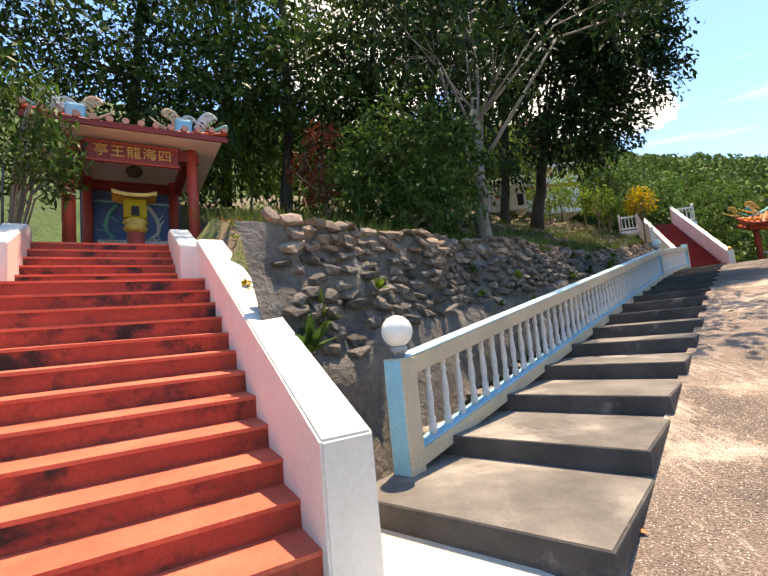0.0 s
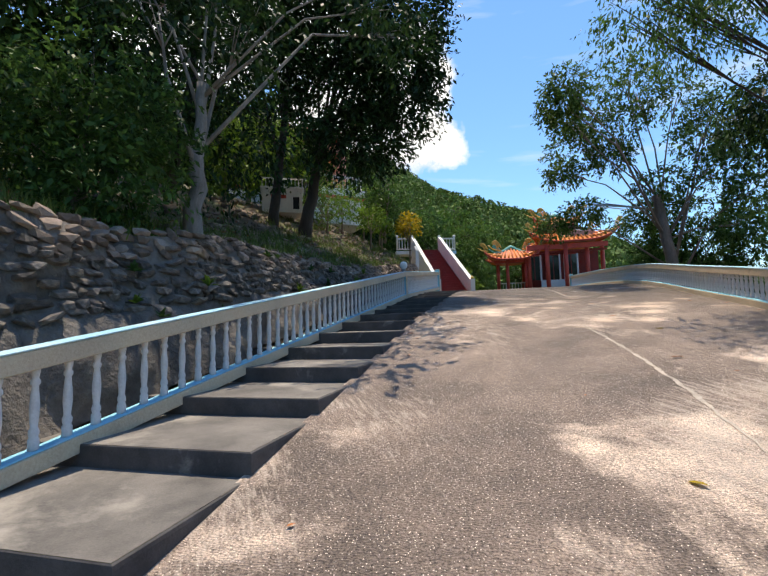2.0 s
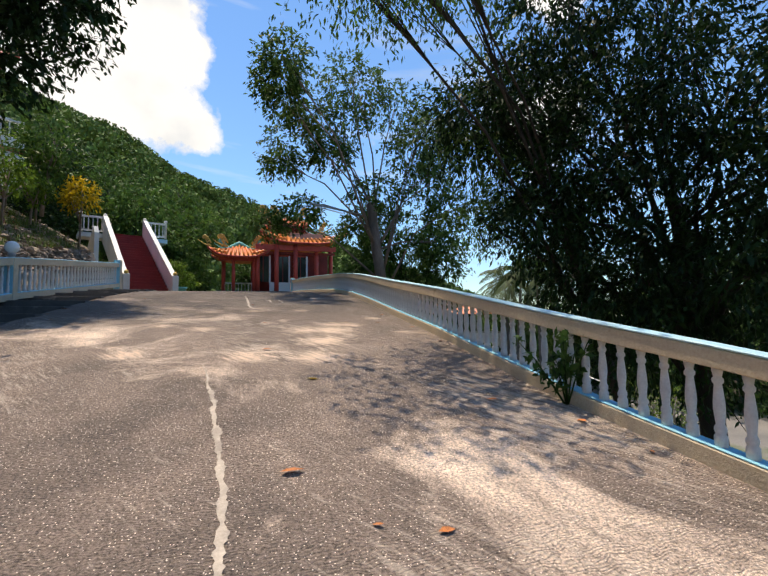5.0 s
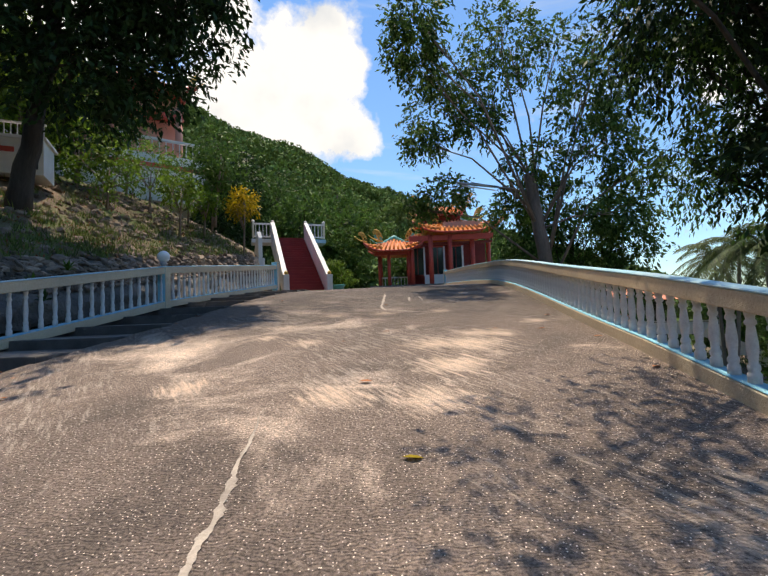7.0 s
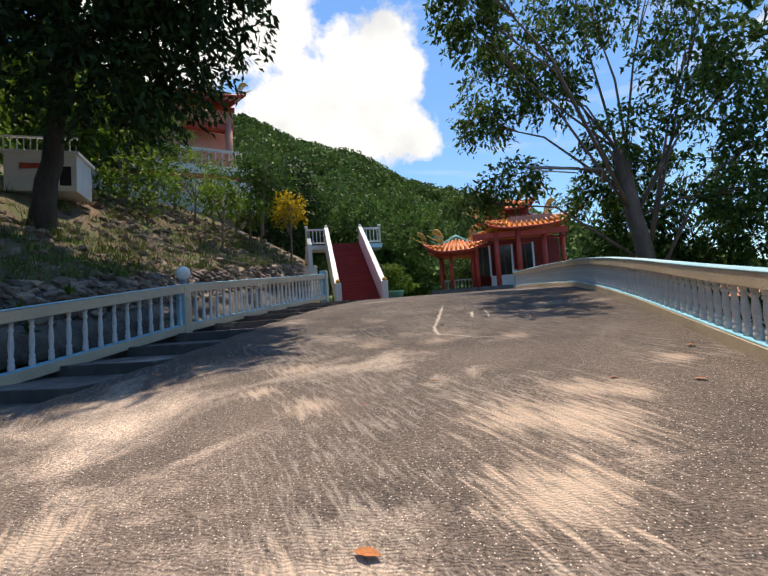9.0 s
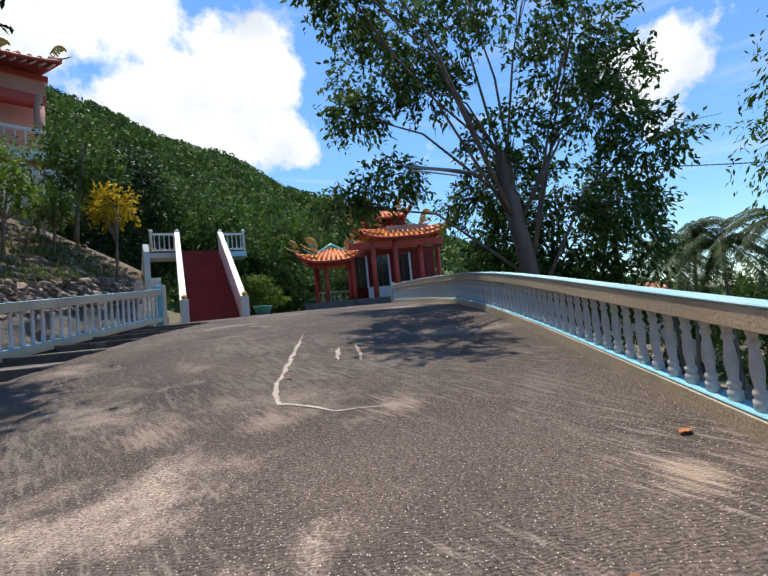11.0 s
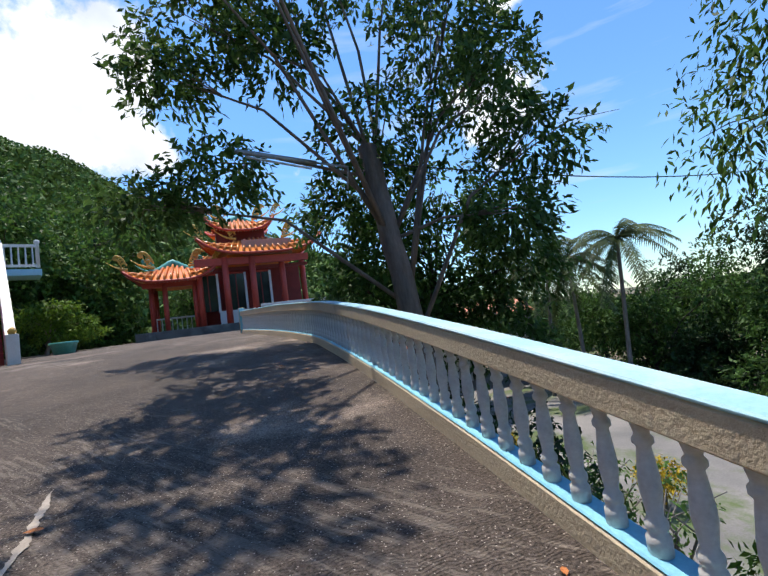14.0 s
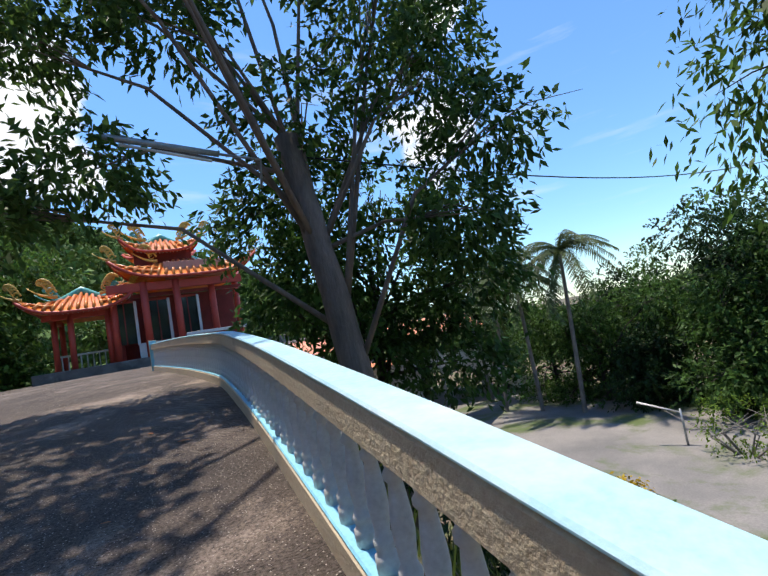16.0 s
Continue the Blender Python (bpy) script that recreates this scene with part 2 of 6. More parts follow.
M_BAL = mat("baluster_paint", (0.72, 0.70, 0.68), (0.58, 0.56, 0.55), rough=0.6, scale=5, fine=60, stain=(0.35, 0.33, 0.31), stain_scale=9, stain_at=(0.62, 0.75), bump=0.25, dist=0.005)
M_CREAM = mat("cream_plaster", (0.66, 0.53, 0.36), (0.54, 0.43, 0.30), rough=0.75, scale=1.2, fine=45, stain=(0.36, 0.27, 0.18), stain_scale=2.2, stain_at=(0.62, 0.74), bump=0.7, dist=0.012)
M_AQUA = mat("aqua_paint", (0.28, 0.60, 0.74), (0.22, 0.50, 0.64), rough=0.55, scale=2, fine=40, stain=(0.55, 0.68, 0.70), stain_scale=3, stain_at=(0.6, 0.72), bump=0.2)
M_CAP = mat("pale_aqua_cap", (0.44, 0.66, 0.74), (0.33, 0.58, 0.70), rough=0.5, scale=1.0, fine=40, stain=(0.60, 0.70, 0.72), stain_scale=1.2, stain_at=(0.5, 0.7), bump=0.2)
M_GLOBE = mat("white_globe", (0.86, 0.85, 0.82), (0.82, 0.81, 0.78), rough=0.25, bump=0.0)
M_STONE = mat("rubble_stone", (0.23, 0.195, 0.165), (0.10, 0.087, 0.076), rough=0.92, scale=2.5, fine=30, stain=(0.30, 0.22, 0.15), stain_scale=1.2, stain_at=(0.55, 0.72), vary=0.45, bump=0.9, dist=0.02)
M_STONEI = mat("rubble_stone_far", (0.30, 0.22, 0.165), (0.13, 0.10, 0.08), rough=0.92, scale=2.5, fine=30, stain=(0.30, 0.22, 0.15), stain_scale=1.2, stain_at=(0.55, 0.72), vary=0.45, island=True, bump=0.9, dist=0.02)
M_MORTAR = mat("rubble_mortar", (0.20, 0.175, 0.15), (0.085, 0.075, 0.066), rough=0.95, scale=1.5, fine=12, bump=1.0, dist=0.05)
M_SOIL = mat("hill_soil", (0.24, 0.165, 0.115), (0.12, 0.09, 0.06), rough=1.0, scale=0.8, fine=25, stain=(0.10, 0.13, 0.04), stain_scale=0.7, stain_at=(0.45, 0.62), bump=0.9, dist=0.05)
M_LOW = mat("lower_yard", (0.27, 0.245, 0.22), (0.16, 0.15, 0.14), rough=0.95, scale=0.25, fine=15, stain=(0.10, 0.13, 0.045), stain_scale=0.12, stain_at=(0.52, 0.6), bump=0.4)
M_BARK = mat("grey_bark", (0.30, 0.22, 0.175), (0.15, 0.115, 0.095), rough=0.9, scale=4, fine=30, stretch=(1, 1, 0.25), stain=(0.30, 0.27, 0.24), stain_scale=3, stain_at=(0.6, 0.75), bump=0.9, dist=0.02)
M_BARKD = mat("dark_bark", (0.075, 0.06, 0.05), (0.035, 0.03, 0.026), rough=0.95, scale=4, fine=30, stretch=(1, 1, 0.25), bump=0.9, dist=0.02)
M_BARKL = mat("pale_bark", (0.27, 0.24, 0.21), (0.14, 0.125, 0.11), rough=0.9, scale=5, fine=30, stretch=(1, 1, 0.3), bump=0.8, dist=0.02)


def leafm(name, col, trans=0.35, rough=0.55, vary=0.5):
    return mat(name, col, tuple(c * 0.6 for c in col), rough=rough, scale=0.8, fine=6, bump=0, vary=vary, island=True, trans=trans, spec=0.2)


M_LEAF = leafm("leaf_green", (0.10, 0.19, 0.035))
M_LEAFD = leafm("leaf_dark", (0.028, 0.062, 0.016), trans=0.25)
M_LEAFB = leafm("leaf_bright", (0.16, 0.26, 0.03), trans=0.45)
M_LEAFM = leafm("leaf_mid", (0.07, 0.14, 0.03), trans=0.4)
M_LEAFT = leafm("leaf_broad_green", (0.10, 0.175, 0.04), trans=0.4)
M_LEAFY = leafm("leaf_yellow", (0.60, 0.42, 0.015), trans=0.3)
M_LEAFR = leafm("leaf_russet", (0.22, 0.06, 0.03), trans=0.25)
M_LEAFP = leafm("leaf_maroon", (0.10, 0.018, 0.022), trans=0.25)
M_GRASS = leafm("grass_blade", (0.14, 0.19, 0.04), trans=0.3)
M_PALM = leafm("palm_leaf", (0.10, 0.14, 0.045), trans=0.25)
M_WOODS = leafm("hill_leaf", (0.13, 0.20, 0.05), trans=0.1, rough=0.8, vary=0.45)
M_TEMPLE = mat("temple_red", (0.55, 0.075, 0.045), (0.45, 0.06, 0.04), rough=0.5, scale=2, bump=0.1)
M_TEMPLED = mat("temple_red_dark", (0.28, 0.035, 0.028), (0.2, 0.026, 0.02), rough=0.55, scale=2, bump=0.1)
M_TILE = mat("orange_glazed_tile", (0.80, 0.27, 0.05), (0.62, 0.18, 0.03), rough=0.3, scale=4, bump=0.1, vary=0.2, island=True)
M_TEAL = mat("teal_glaze", (0.16, 0.50, 0.42), (0.10, 0.36, 0.31), rough=0.4, scale=4, bump=0.2)
M_GOLD = mat("gold_paint", (0.80, 0.50, 0.10), (0.55, 0.30, 0.06), rough=0.4, scale=9, bump=0.3)
M_GLASS = mat("dark_glass", (0.03, 0.04, 0.04), (0.02, 0.025, 0.025), rough=0.08, bump=0, spec=0.6)
M_WALLW = mat("white_wall", (0.78, 0.77, 0.74), (0.68, 0.67, 0.65), rough=0.7, scale=1.2, bump=0.1, stain=(0.5, 0.48, 0.45), stain_scale=1.5, stain_at=(0.64, 0.8))
M_PINK = mat("salmon_wall", (0.62, 0.30, 0.22), (0.54, 0.25, 0.18), rough=0.7, scale=1.0, bump=0.1)
M_DARK = mat("dark_void", (0.03, 0.03, 0.032), (0.015, 0.015, 0.016), rough=0.8, bump=0)
M_METAL = mat("galvanised", (0.42, 0.43, 0.44), (0.3, 0.31, 0.32), rough=0.45, metal=0.6, scale=6, bump=0.1)
M_CABLE = mat("cable_black", (0.02, 0.02, 0.02), rough=0.6, bump=0)
M_ORROOF = mat("orange_sheet_roof", (0.80, 0.30, 0.13), (0.68, 0.24, 0.10), rough=0.5, scale=0.7, fine=20, bump=0.15, stain=(0.45, 0.2, 0.12), stain_scale=0.8, stain_at=(0.62, 0.8))
M_BLUE = mat("blue_panel", (0.10, 0.16, 0.36), (0.07, 0.11, 0.26), rough=0.6, scale=2, bump=0.1)
M_DRY = mat("dry_leaf", (0.42, 0.14, 0.045), (0.22, 0.08, 0.03), rough=0.7, scale=20, bump=0.3, vary=0.4)


# ---------------------------------------------------------------- mesh helpers
def mesh_of(name, verts, faces, material=None, flat=True):
    me = bpy.data.meshes.new(name)
    me.from_pydata([tuple(v) for v in verts], [], faces)
    if material:
        me.materials.append(material)
    if not flat:
        me.shade_smooth()
    me.update()
    return me


def obj(name, me, parent=None, label="", category="", group="", kind=""):
    ob = new(name, me)
    if parent is not None:
        ob.parent = parent
    return tagged(ob, label, category, group, kind)


def part(name, bm, material, parent, label="", flat=True):
    """One bmesh as one mesh object under a thing."""
    me = bpy.data.meshes.new(name)
    bm.to_mesh(me)
    bm.free()
    me.materials.append(material)
    if not flat:
        me.shade_smooth()
    return obj(name, me, parent, label)


def empty(name, at=(0, 0, 0), label="", category="", group="", kind="", rz=0.0):
    ob = new(name)
    ob.matrix_world = pose(*at, 0, 0, rz)
    return tagged(ob, label, category, group, kind)


def box(bm, size, at=(0, 0, 0), rz=0.0, bevel=0.0, tilt=0.0):
    """A box with bevelled edges about its middle."""
    made = bmesh.ops.create_cube(bm, size=1.0)["verts"]
    bmesh.ops.scale(bm, vec=size, verts=made)
    if bevel:
        edges = list({e for v in made for e in v.link_edges})
        made = bmesh.ops.bevel(bm, geom=edges, offset=bevel, segments=2, affect="EDGES", profile=0.5)["verts"]
    bmesh.ops.transform(bm, matrix=pose(*at, 0, tilt, rz), verts=list(made))
    return bm


def boxm(size, at=(0, 0, 0), rz=0.0, bevel=0.0, tilt=0.0):
    return box(bmesh.new(), size, at, rz, bevel, tilt)


def lathe(profile, seg=14):
    """A turned shape from (radius, height) pairs."""
    vs, fs = [], []
    for r, z in profile:
        vs += [(r * math.cos(2 * math.pi * k / seg), r * math.sin(2 * math.pi * k / seg), z) for k in range(seg)]
    for j in range(len(profile) - 1):
        fs += [(j * seg + k, j * seg + (k + 1) % seg, (j + 1) * seg + (k + 1) % seg, (j + 1) * seg + k) for k in range(seg)]
    fs += [tuple(range(seg))[::-1], tuple((len(profile) - 1) * seg + k for k in range(seg))]
    return vs, fs


def lathe_bm(profile, seg=14, m=None):
    bm = bmesh.new()
    vs, fs = lathe(profile, seg)
    bv = [bm.verts.new(v) for v in vs]
    for f in fs:
        bm.faces.new([bv[k] for k in f])
    if m:
        bm.transform(m)
    return bm


def tube_data(paths, seg=8):
    """Tapered tubes: each path is a list of (point, radius)."""
    vs, fs = [], []
    for path in paths:
        base = len(vs)
        pts = [Vector(p) for p, r in path]
        for k, (p, r) in enumerate(path):
            d = (pts[min(k + 1, len(pts) - 1)] - pts[max(k - 1, 0)]).normalized()
            a = d.orthogonal().normalized() if k == 0 else (a - d * a.dot(d)).normalized()
            b = d.cross(a)
            vs += [Vector(p) + (math.cos(2 * math.pi * j / seg) * a + math.sin(2 * math.pi * j / seg) * b) * float(r) for j in range(seg)]
        for k in range(len(path) - 1):
            fs += [(base + k * seg + j, base + k * seg + (j + 1) % seg, base + (k + 1) * seg + (j + 1) % seg, base + (k + 1) * seg + j) for j in range(seg)]
        fs += [tuple(base + j for j in range(seg))[::-1], tuple(base + (len(path) - 1) * seg + j for j in range(seg))]
    return vs, fs


def tubes(name, paths, material, parent, label="", seg=8):
    vs, fs = tube_data(paths, seg)
    return obj(name, mesh_of(name, vs, fs, material, flat=False), parent, label)


def strip(profiles, closed=True, caps=True):
    """Skins a row of equal cross sections."""
    n = len(profiles[0])
    vs = [p for row in profiles for p in row]
    fs = []
    for k in range(len(profiles) - 1):
        for j in range(n if closed else n - 1):
            fs.append((k * n + j, k * n + (j + 1) % n, (k + 1) * n + (j + 1) % n, (k + 1) * n + j))
    if caps and closed:
        fs += [tuple(range(n))[::-1], tuple((len(profiles) - 1) * n + j for j in range(n))]
    return vs, fs


def leaves(name, centres, size, material, parent=None, droop=0.3, slim=0.42, rng=None, out=None, **tags):
    """Many small folded leaves, four corners each."""
    rng = rng or np.random.default_rng(1)
    c = np.asarray(centres, float)
    n = len(c)
    d = rng.normal(size=(n, 3))
    if out is not None:
        d = d * 0.8 + out
    d[:, 2] -= droop
    d /= np.linalg.norm(d, axis=1)[:, None] + 1e-9
    s = rng.normal(size=(n, 3))
    s[:, 2] *= 0.45
    s -= d * (s * d).sum(1)[:, None]
    s /= np.linalg.norm(s, axis=1)[:, None] + 1e-9
    nn = np.cross(d, s)
    ln = size * rng.uniform(0.65, 1.3, n)[:, None]
    w = ln * slim
    v = np.stack([c - d * ln * 0.5, c + s * w * 0.5 + nn * w * 0.14, c + d * ln * 0.5 - np.array([0, 0, 1]) * ln * 0.1, c - s * w * 0.5 + nn * w * 0.14], 1).reshape(-1, 3)
    me = bpy.data.meshes.new(name)
    me.vertices.add(4 * n), me.loops.add(4 * n), me.polygons.add(n)
    me.vertices.foreach_set("co", v.ravel())
    me.loops.foreach_set("vertex_index", np.arange(4 * n, dtype=np.int32))
    me.polygons.foreach_set("loop_start", np.arange(0, 4 * n, 4, dtype=np.int32))
    me.polygons.foreach_set("loop_total", np.full(n, 4, dtype=np.int32))
    me.materials.append(material)
    me.update(calc_edges=True)
    return obj(name, me, parent, **tags)


def clump(rng, centre, radii, n, hollow=0.35):
    """Points in an uneven blob, more of them near its skin."""
    p = rng.normal(size=(n, 3))
    p /= np.linalg.norm(p, axis=1)[:, None]
    r = rng.uniform(hollow, 1, n) ** 0.6
    return np.asarray(centre) + p * r[:, None] * np.asarray(radii)


def sprays(rng, centre, radii, twigs, per, length):
    """Leaves strung along twigs that leave a blob outwards, so that the outline is ragged and open."""
    p = clump(rng, (0, 0, 0), radii, twigs, 0.5)
    d = p / (np.linalg.norm(p, axis=1)[:, None] + 1e-6) + rng.normal(size=p.shape) * 0.5
    d[:, 2] -= 0.15
    d /= np.linalg.norm(d, axis=1)[:, None]
    s = np.linspace(0, 1, per)[None, :, None]
    q = p[:, None] + d[:, None] * s * length - np.array([0, 0, 0.25]) * length * s**2
    q = q + rng.normal(size=q.shape) * 0.05
    return np.asarray(centre) + q.reshape(-1, 3), np.repeat(d, per, 0)


def tree(name, base, top, r0, blobs, leaf, material, bark, label, category="tree", twigs=60, per=9, length=0.6, seed=1, group="", bend=0.0, trunk_r=0.45, droop=0.3, slim=0.42, limb=0.4, place=level):
    """A tapered trunk from base to top, a limb into each blob (centre, radii, share) and sprays of leaves."""
    rng = np.random.default_rng(seed)
    base, top = place(*base), place(*top)
    root = empty(name, base, label, category, group)
    loc = lambda p: Vector(p) - base  # noqa: E731
    paths, n = [], 9
    side = Vector((bend, -bend * 0.6, 0))
    trunk = [(loc(base.lerp(top, k / n)) + side * math.sin(math.pi * k / n) + Vector(rng.normal(size=3)) * 0.02 * min(k, 1), r0 * (1 - (1 - trunk_r) * k / n) * (1.25 if k == 0 else 1)) for k in range(n + 1)]
    trunk[0] = (trunk[0][0] - Vector((0, 0, 0.3)), trunk[0][1])
    paths.append(trunk)
    pts, outs = [], []
    for c, rad, share in blobs:
        c = place(*c)
        k = int(rng.integers(4, n + 1)) if (c - top).length > 0.3 else n
        a, ra = trunk[k]
        b = loc(c)
        if b.z < a.z + 0.2:
            k = int(rng.integers(3, 7))
            a, ra = trunk[k]
        mid = a.lerp(b, 0.5) + Vector(rng.normal(size=3)) * 0.15 + Vector((0, 0, 0.15 * (b - a).length))
        ra *= limb / 0.6
        paths.append([(a, ra * 0.6), (a.lerp(mid, 0.5), ra * 0.48), (mid, ra * 0.36), (mid.lerp(b, 0.6), ra * 0.24), (b, ra * 0.13)])
        for _ in range(4):
            e = b + Vector(rng.normal(size=3)) * (0.35 * Vector(rad).length)
            paths.append([(mid.lerp(b, 0.4), ra * 0.2), (b.lerp(e, 0.4) + Vector((0, 0, 0.1)), ra * 0.12), (e, ra * 0.04)])
        q, d = sprays(rng, b, rad, max(4, int(twigs * share)), per, length)
        pts.append(q), outs.append(d)
    tubes("trunk", paths, bark, root, seg=8)
    leaves("crown", np.concatenate(pts), leaf, material, root, rng=rng, out=np.concatenate(outs), droop=droop, slim=slim)
    return root

# ---------------------------------------------------------------- ground
def grid_mesh(name, us, vs, fz, material, flip=False):
    verts, faces = [], []
    for u in us:
        for v in vs:
            verts.append(W(u, v, fz(u, v)))
    n = len(vs)
    for i in range(len(us) - 1):
        for j in range(n - 1):
            faces.append((i * n + j, i * n + j + 1, (i + 1) * n + j + 1, (i + 1) * n + j)[::-1])
    return mesh_of(name, verts, faces, material, flat=False)


us = list(np.arange(-60, -12, 8.0)) + list(np.arange(-12, 45, 0.75)) + list(np.arange(45, 120, 8.0)) + [150, 250, 600, 1500, 3000]
vs = [-3000, -1200, -500, -200, -100, -70, -50, -38, -30, -24, -20] + list(np.arange(-17, -3.2, 0.7)) + [-3.25, -2.9, -2.3, -1, 1, 3, 4.5, 5.3, 5.9, 6.3] + list(np.arange(6.8, 14, 0.6)) + [15, 17, 20, 24, 30, 38, 50, 70, 100, 200, 500, 1200, 3000]


def zsheet(u, v):
    far = max(abs(u) - 60, abs(v) - 45, 0)
    z = zland(max(-60, min(u, 60)), max(-20, v))
    if v >= -3.3 and v <= vrail(max(-9, min(u, 40))) + 0.25:
        z -= 0.25
    return z if far == 0 else z * max(0, 1 - far / 60) + min(1, far / 60) * LOW


ground = obj("ground", grid_mesh("ground", us, vs, zsheet, M_SOIL), label="earth and leaf litter hillside with sparse grass", category="ground", kind="structure")
yard_us, yard_vs = list(np.arange(-30, 60, 3.0)), list(np.arange(14.5, 34, 1.5))
obj("yard_paving", grid_mesh("yard_paving", yard_us, yard_vs, lambda u, v: LOW + 0.12, M_LOW), label="weathered concrete yard below the ramp with grassy edges", category="paving", kind="structure")
rus, rvs = list(np.arange(-14, 44, 0.4)), 18


def ramp_verts():
    verts, faces = [], []
    for u in rus:
        a, b = (-3.3 if u < -0.1 else -0.42), vrail(u) + 0.1
        if u > 21:
            a = -5.5
        if u > 27:
            b += (u - 27) * 1.5
        for j in range(rvs + 1):
            v = a + (b - a) * j / rvs
            verts.append(W(u, v, zramp(u) + 0.012 * noise.noise(Vector((u * 0.8, v * 0.8, 1)))))
    n = rvs + 1
    for i in range(len(rus) - 1):
        for j in range(rvs):
            faces.append((i * n + j, (i + 1) * n + j, (i + 1) * n + j + 1, i * n + j + 1)[::-1])
    return verts, faces


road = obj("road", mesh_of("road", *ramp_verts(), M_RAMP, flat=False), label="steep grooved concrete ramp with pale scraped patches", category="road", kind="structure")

# pale apron between the shrine stair and the first step
def slab(name, corners, z_of, thick, material, **tags):
    top = [W(u, v, z_of(u)) for u, v in corners]
    vs_, fs_ = strip([[p - Vector((0, 0, thick)) for p in top], top], caps=True)
    return obj(name, mesh_of(name, vs_, fs_, material), **tags)


slab("pavement", [(-1.35, -2.6), (-1.3, -1.9), (-0.95, -0.7), (-0.02, -0.5), (0.3, -2.6)], lambda u: zramp(u) + 0.015, 0.1, M_PALE, label="pale cement apron at the foot of the steps", category="pavement", kind="structure")

# ---------------------------------------------------------------- balusters and rails
BAL = [(0.062, 0), (0.062, 0.07), (0.046, 0.085), (0.058, 0.105), (0.058, 0.125), (0.040, 0.15), (0.046, 0.19), (0.056, 0.25), (0.054, 0.30), (0.042, 0.38), (0.036, 0.415), (0.054, 0.43), (0.054, 0.45), (0.038, 0.465),
       (0.046, 0.49), (0.052, 0.505), (0.052, 0.53)]
BAL = [(r * 0.62, z) for r, z in BAL]
bal_v, bal_f = lathe(BAL, 10)
BALUSTER = mesh_of("baluster", bal_v, bal_f, M_BAL, flat=False)


def sweep(path, w, h0, h1, lift=None, shift=0.0):
    """Box section along a path of points; w: width, h0, h1: from and to heights over the path."""
    rows = []
    for k, p in enumerate(path):
        d = (path[min(k + 1, len(path) - 1)] - path[max(k - 1, 0)])
        s = Vector((d.y, -d.x, 0)).normalized()
        e, dz = 0.008, lift[k] if lift else 0.0
        rows.append([p + s * (a + shift) + Vector((0, 0, z + dz)) for a, z in ((-w / 2, h0 + e), (-w / 2 + e, h0), (w / 2 - e, h0), (w / 2, h0 + e), (w / 2, h1 - e), (w / 2 - e, h1), (-w / 2 + e, h1), (-w / 2, h1 - e))])
    return strip(rows)


def rail_run(root, path, pitch, bottom=0.10, top_at=0.72, thick=0.15, cap=M_CAP, width=0.17, skip=0.12, lift=None):
    """Bottom rail, balusters and top rail along a path on the ground."""
    obj("bottom_rail", mesh_of("bottom_rail", *sweep(path, width, bottom - 0.14, bottom), M_CREAM), root, "cream plaster bottom rail")
    obj("bottom_rail_cap", mesh_of("bottom_rail_cap", *sweep(path, width - 0.012, bottom + 0.002, bottom + 0.016), M_AQUA), root, "pale blue painted ledge")
    obj("top_rail", mesh_of("top_rail", *sweep(path, width, top_at, top_at + thick, lift), M_CREAM), root, "cream plaster handrail")
    obj("top_rail_cap", mesh_of("top_rail_cap", *sweep(path, width + 0.012, top_at + thick + 0.002, top_at + thick + 0.022, lift), cap), root, "pale blue painted coping")
    total, marks = 0.0, [0.0]
    for a, b in zip(path, path[1:]):
        total += (b - a).length
        marks.append(total)
    s = skip
    h = (top_at - bottom - 0.012) / 0.53
    while s < total - skip * 0.6:
        k = max(0, min(len(path) - 2, int(np.searchsorted(marks, s) - 1)))
        f = (s - marks[k]) / max(1e-6, marks[k + 1] - marks[k])
        p = path[k].lerp(path[k + 1], f)
        ob = obj("baluster", BALUSTER, root)
        hh = h + (lift[k] / 0.53 if lift else 0)
        ob.matrix_local = Matrix.Translation(p + Vector((0, 0, bottom + 0.012))) @ Matrix.Diagonal((1, 1, hh, 1)) @ pose(0, 0, 0, 0, 0, (s * 97) % 36)
        s += pitch


def post(root, p, h, w=0.2, name="post", foot=0.0, rz=53.1, side=M_AQUA):
    part(name, boxm((w, w, h + foot), (p[0], p[1], p[2] + (h - foot) / 2), rz, 0.012), M_CREAM, root, "cream plaster post with blue painted side")
    part("post_side", boxm((0.006, w - 0.03, h + foot - 0.03), (p[0] - 0.6 * (w / 2 + 0.003), p[1] - 0.8 * (w / 2 + 0.003), p[2] + (h - foot) / 2), rz, 0), side, root, "pale blue painted face")


def globe(p, r=0.135):
    g = empty("globe_lamp", p, "white glass globe lamp on a grey post stub", "lamp", "globe lamps on the stair rail")
    part("globe", lathe_bm([(0.02, 0.06)] + [(max(0.02, r * math.sin(a)), 0.10 + r - r * math.cos(a)) for a in np.linspace(0.25, math.pi - 0.02, 14)], 22), M_GLOBE, g, "white globe", flat=False)
    part("collar", lathe_bm([(0.055, 0.0), (0.055, 0.05), (0.075, 0.06), (0.075, 0.10), (0.05, 0.115)], 16), M_METAL, g, "grey metal collar", flat=False)


left_rail = empty("stair_balustrade", W(0.5, -2.05, 1.2), "cream and pale blue balustrade with turned white balusters beside the steps", "balustrade", kind="")
off = Matrix.Translation(-W(0.5, -2.05, 1.2))


def local(root, pts):
    o = root.matrix_world.translation
    return [Vector(p) - o for p in pts]


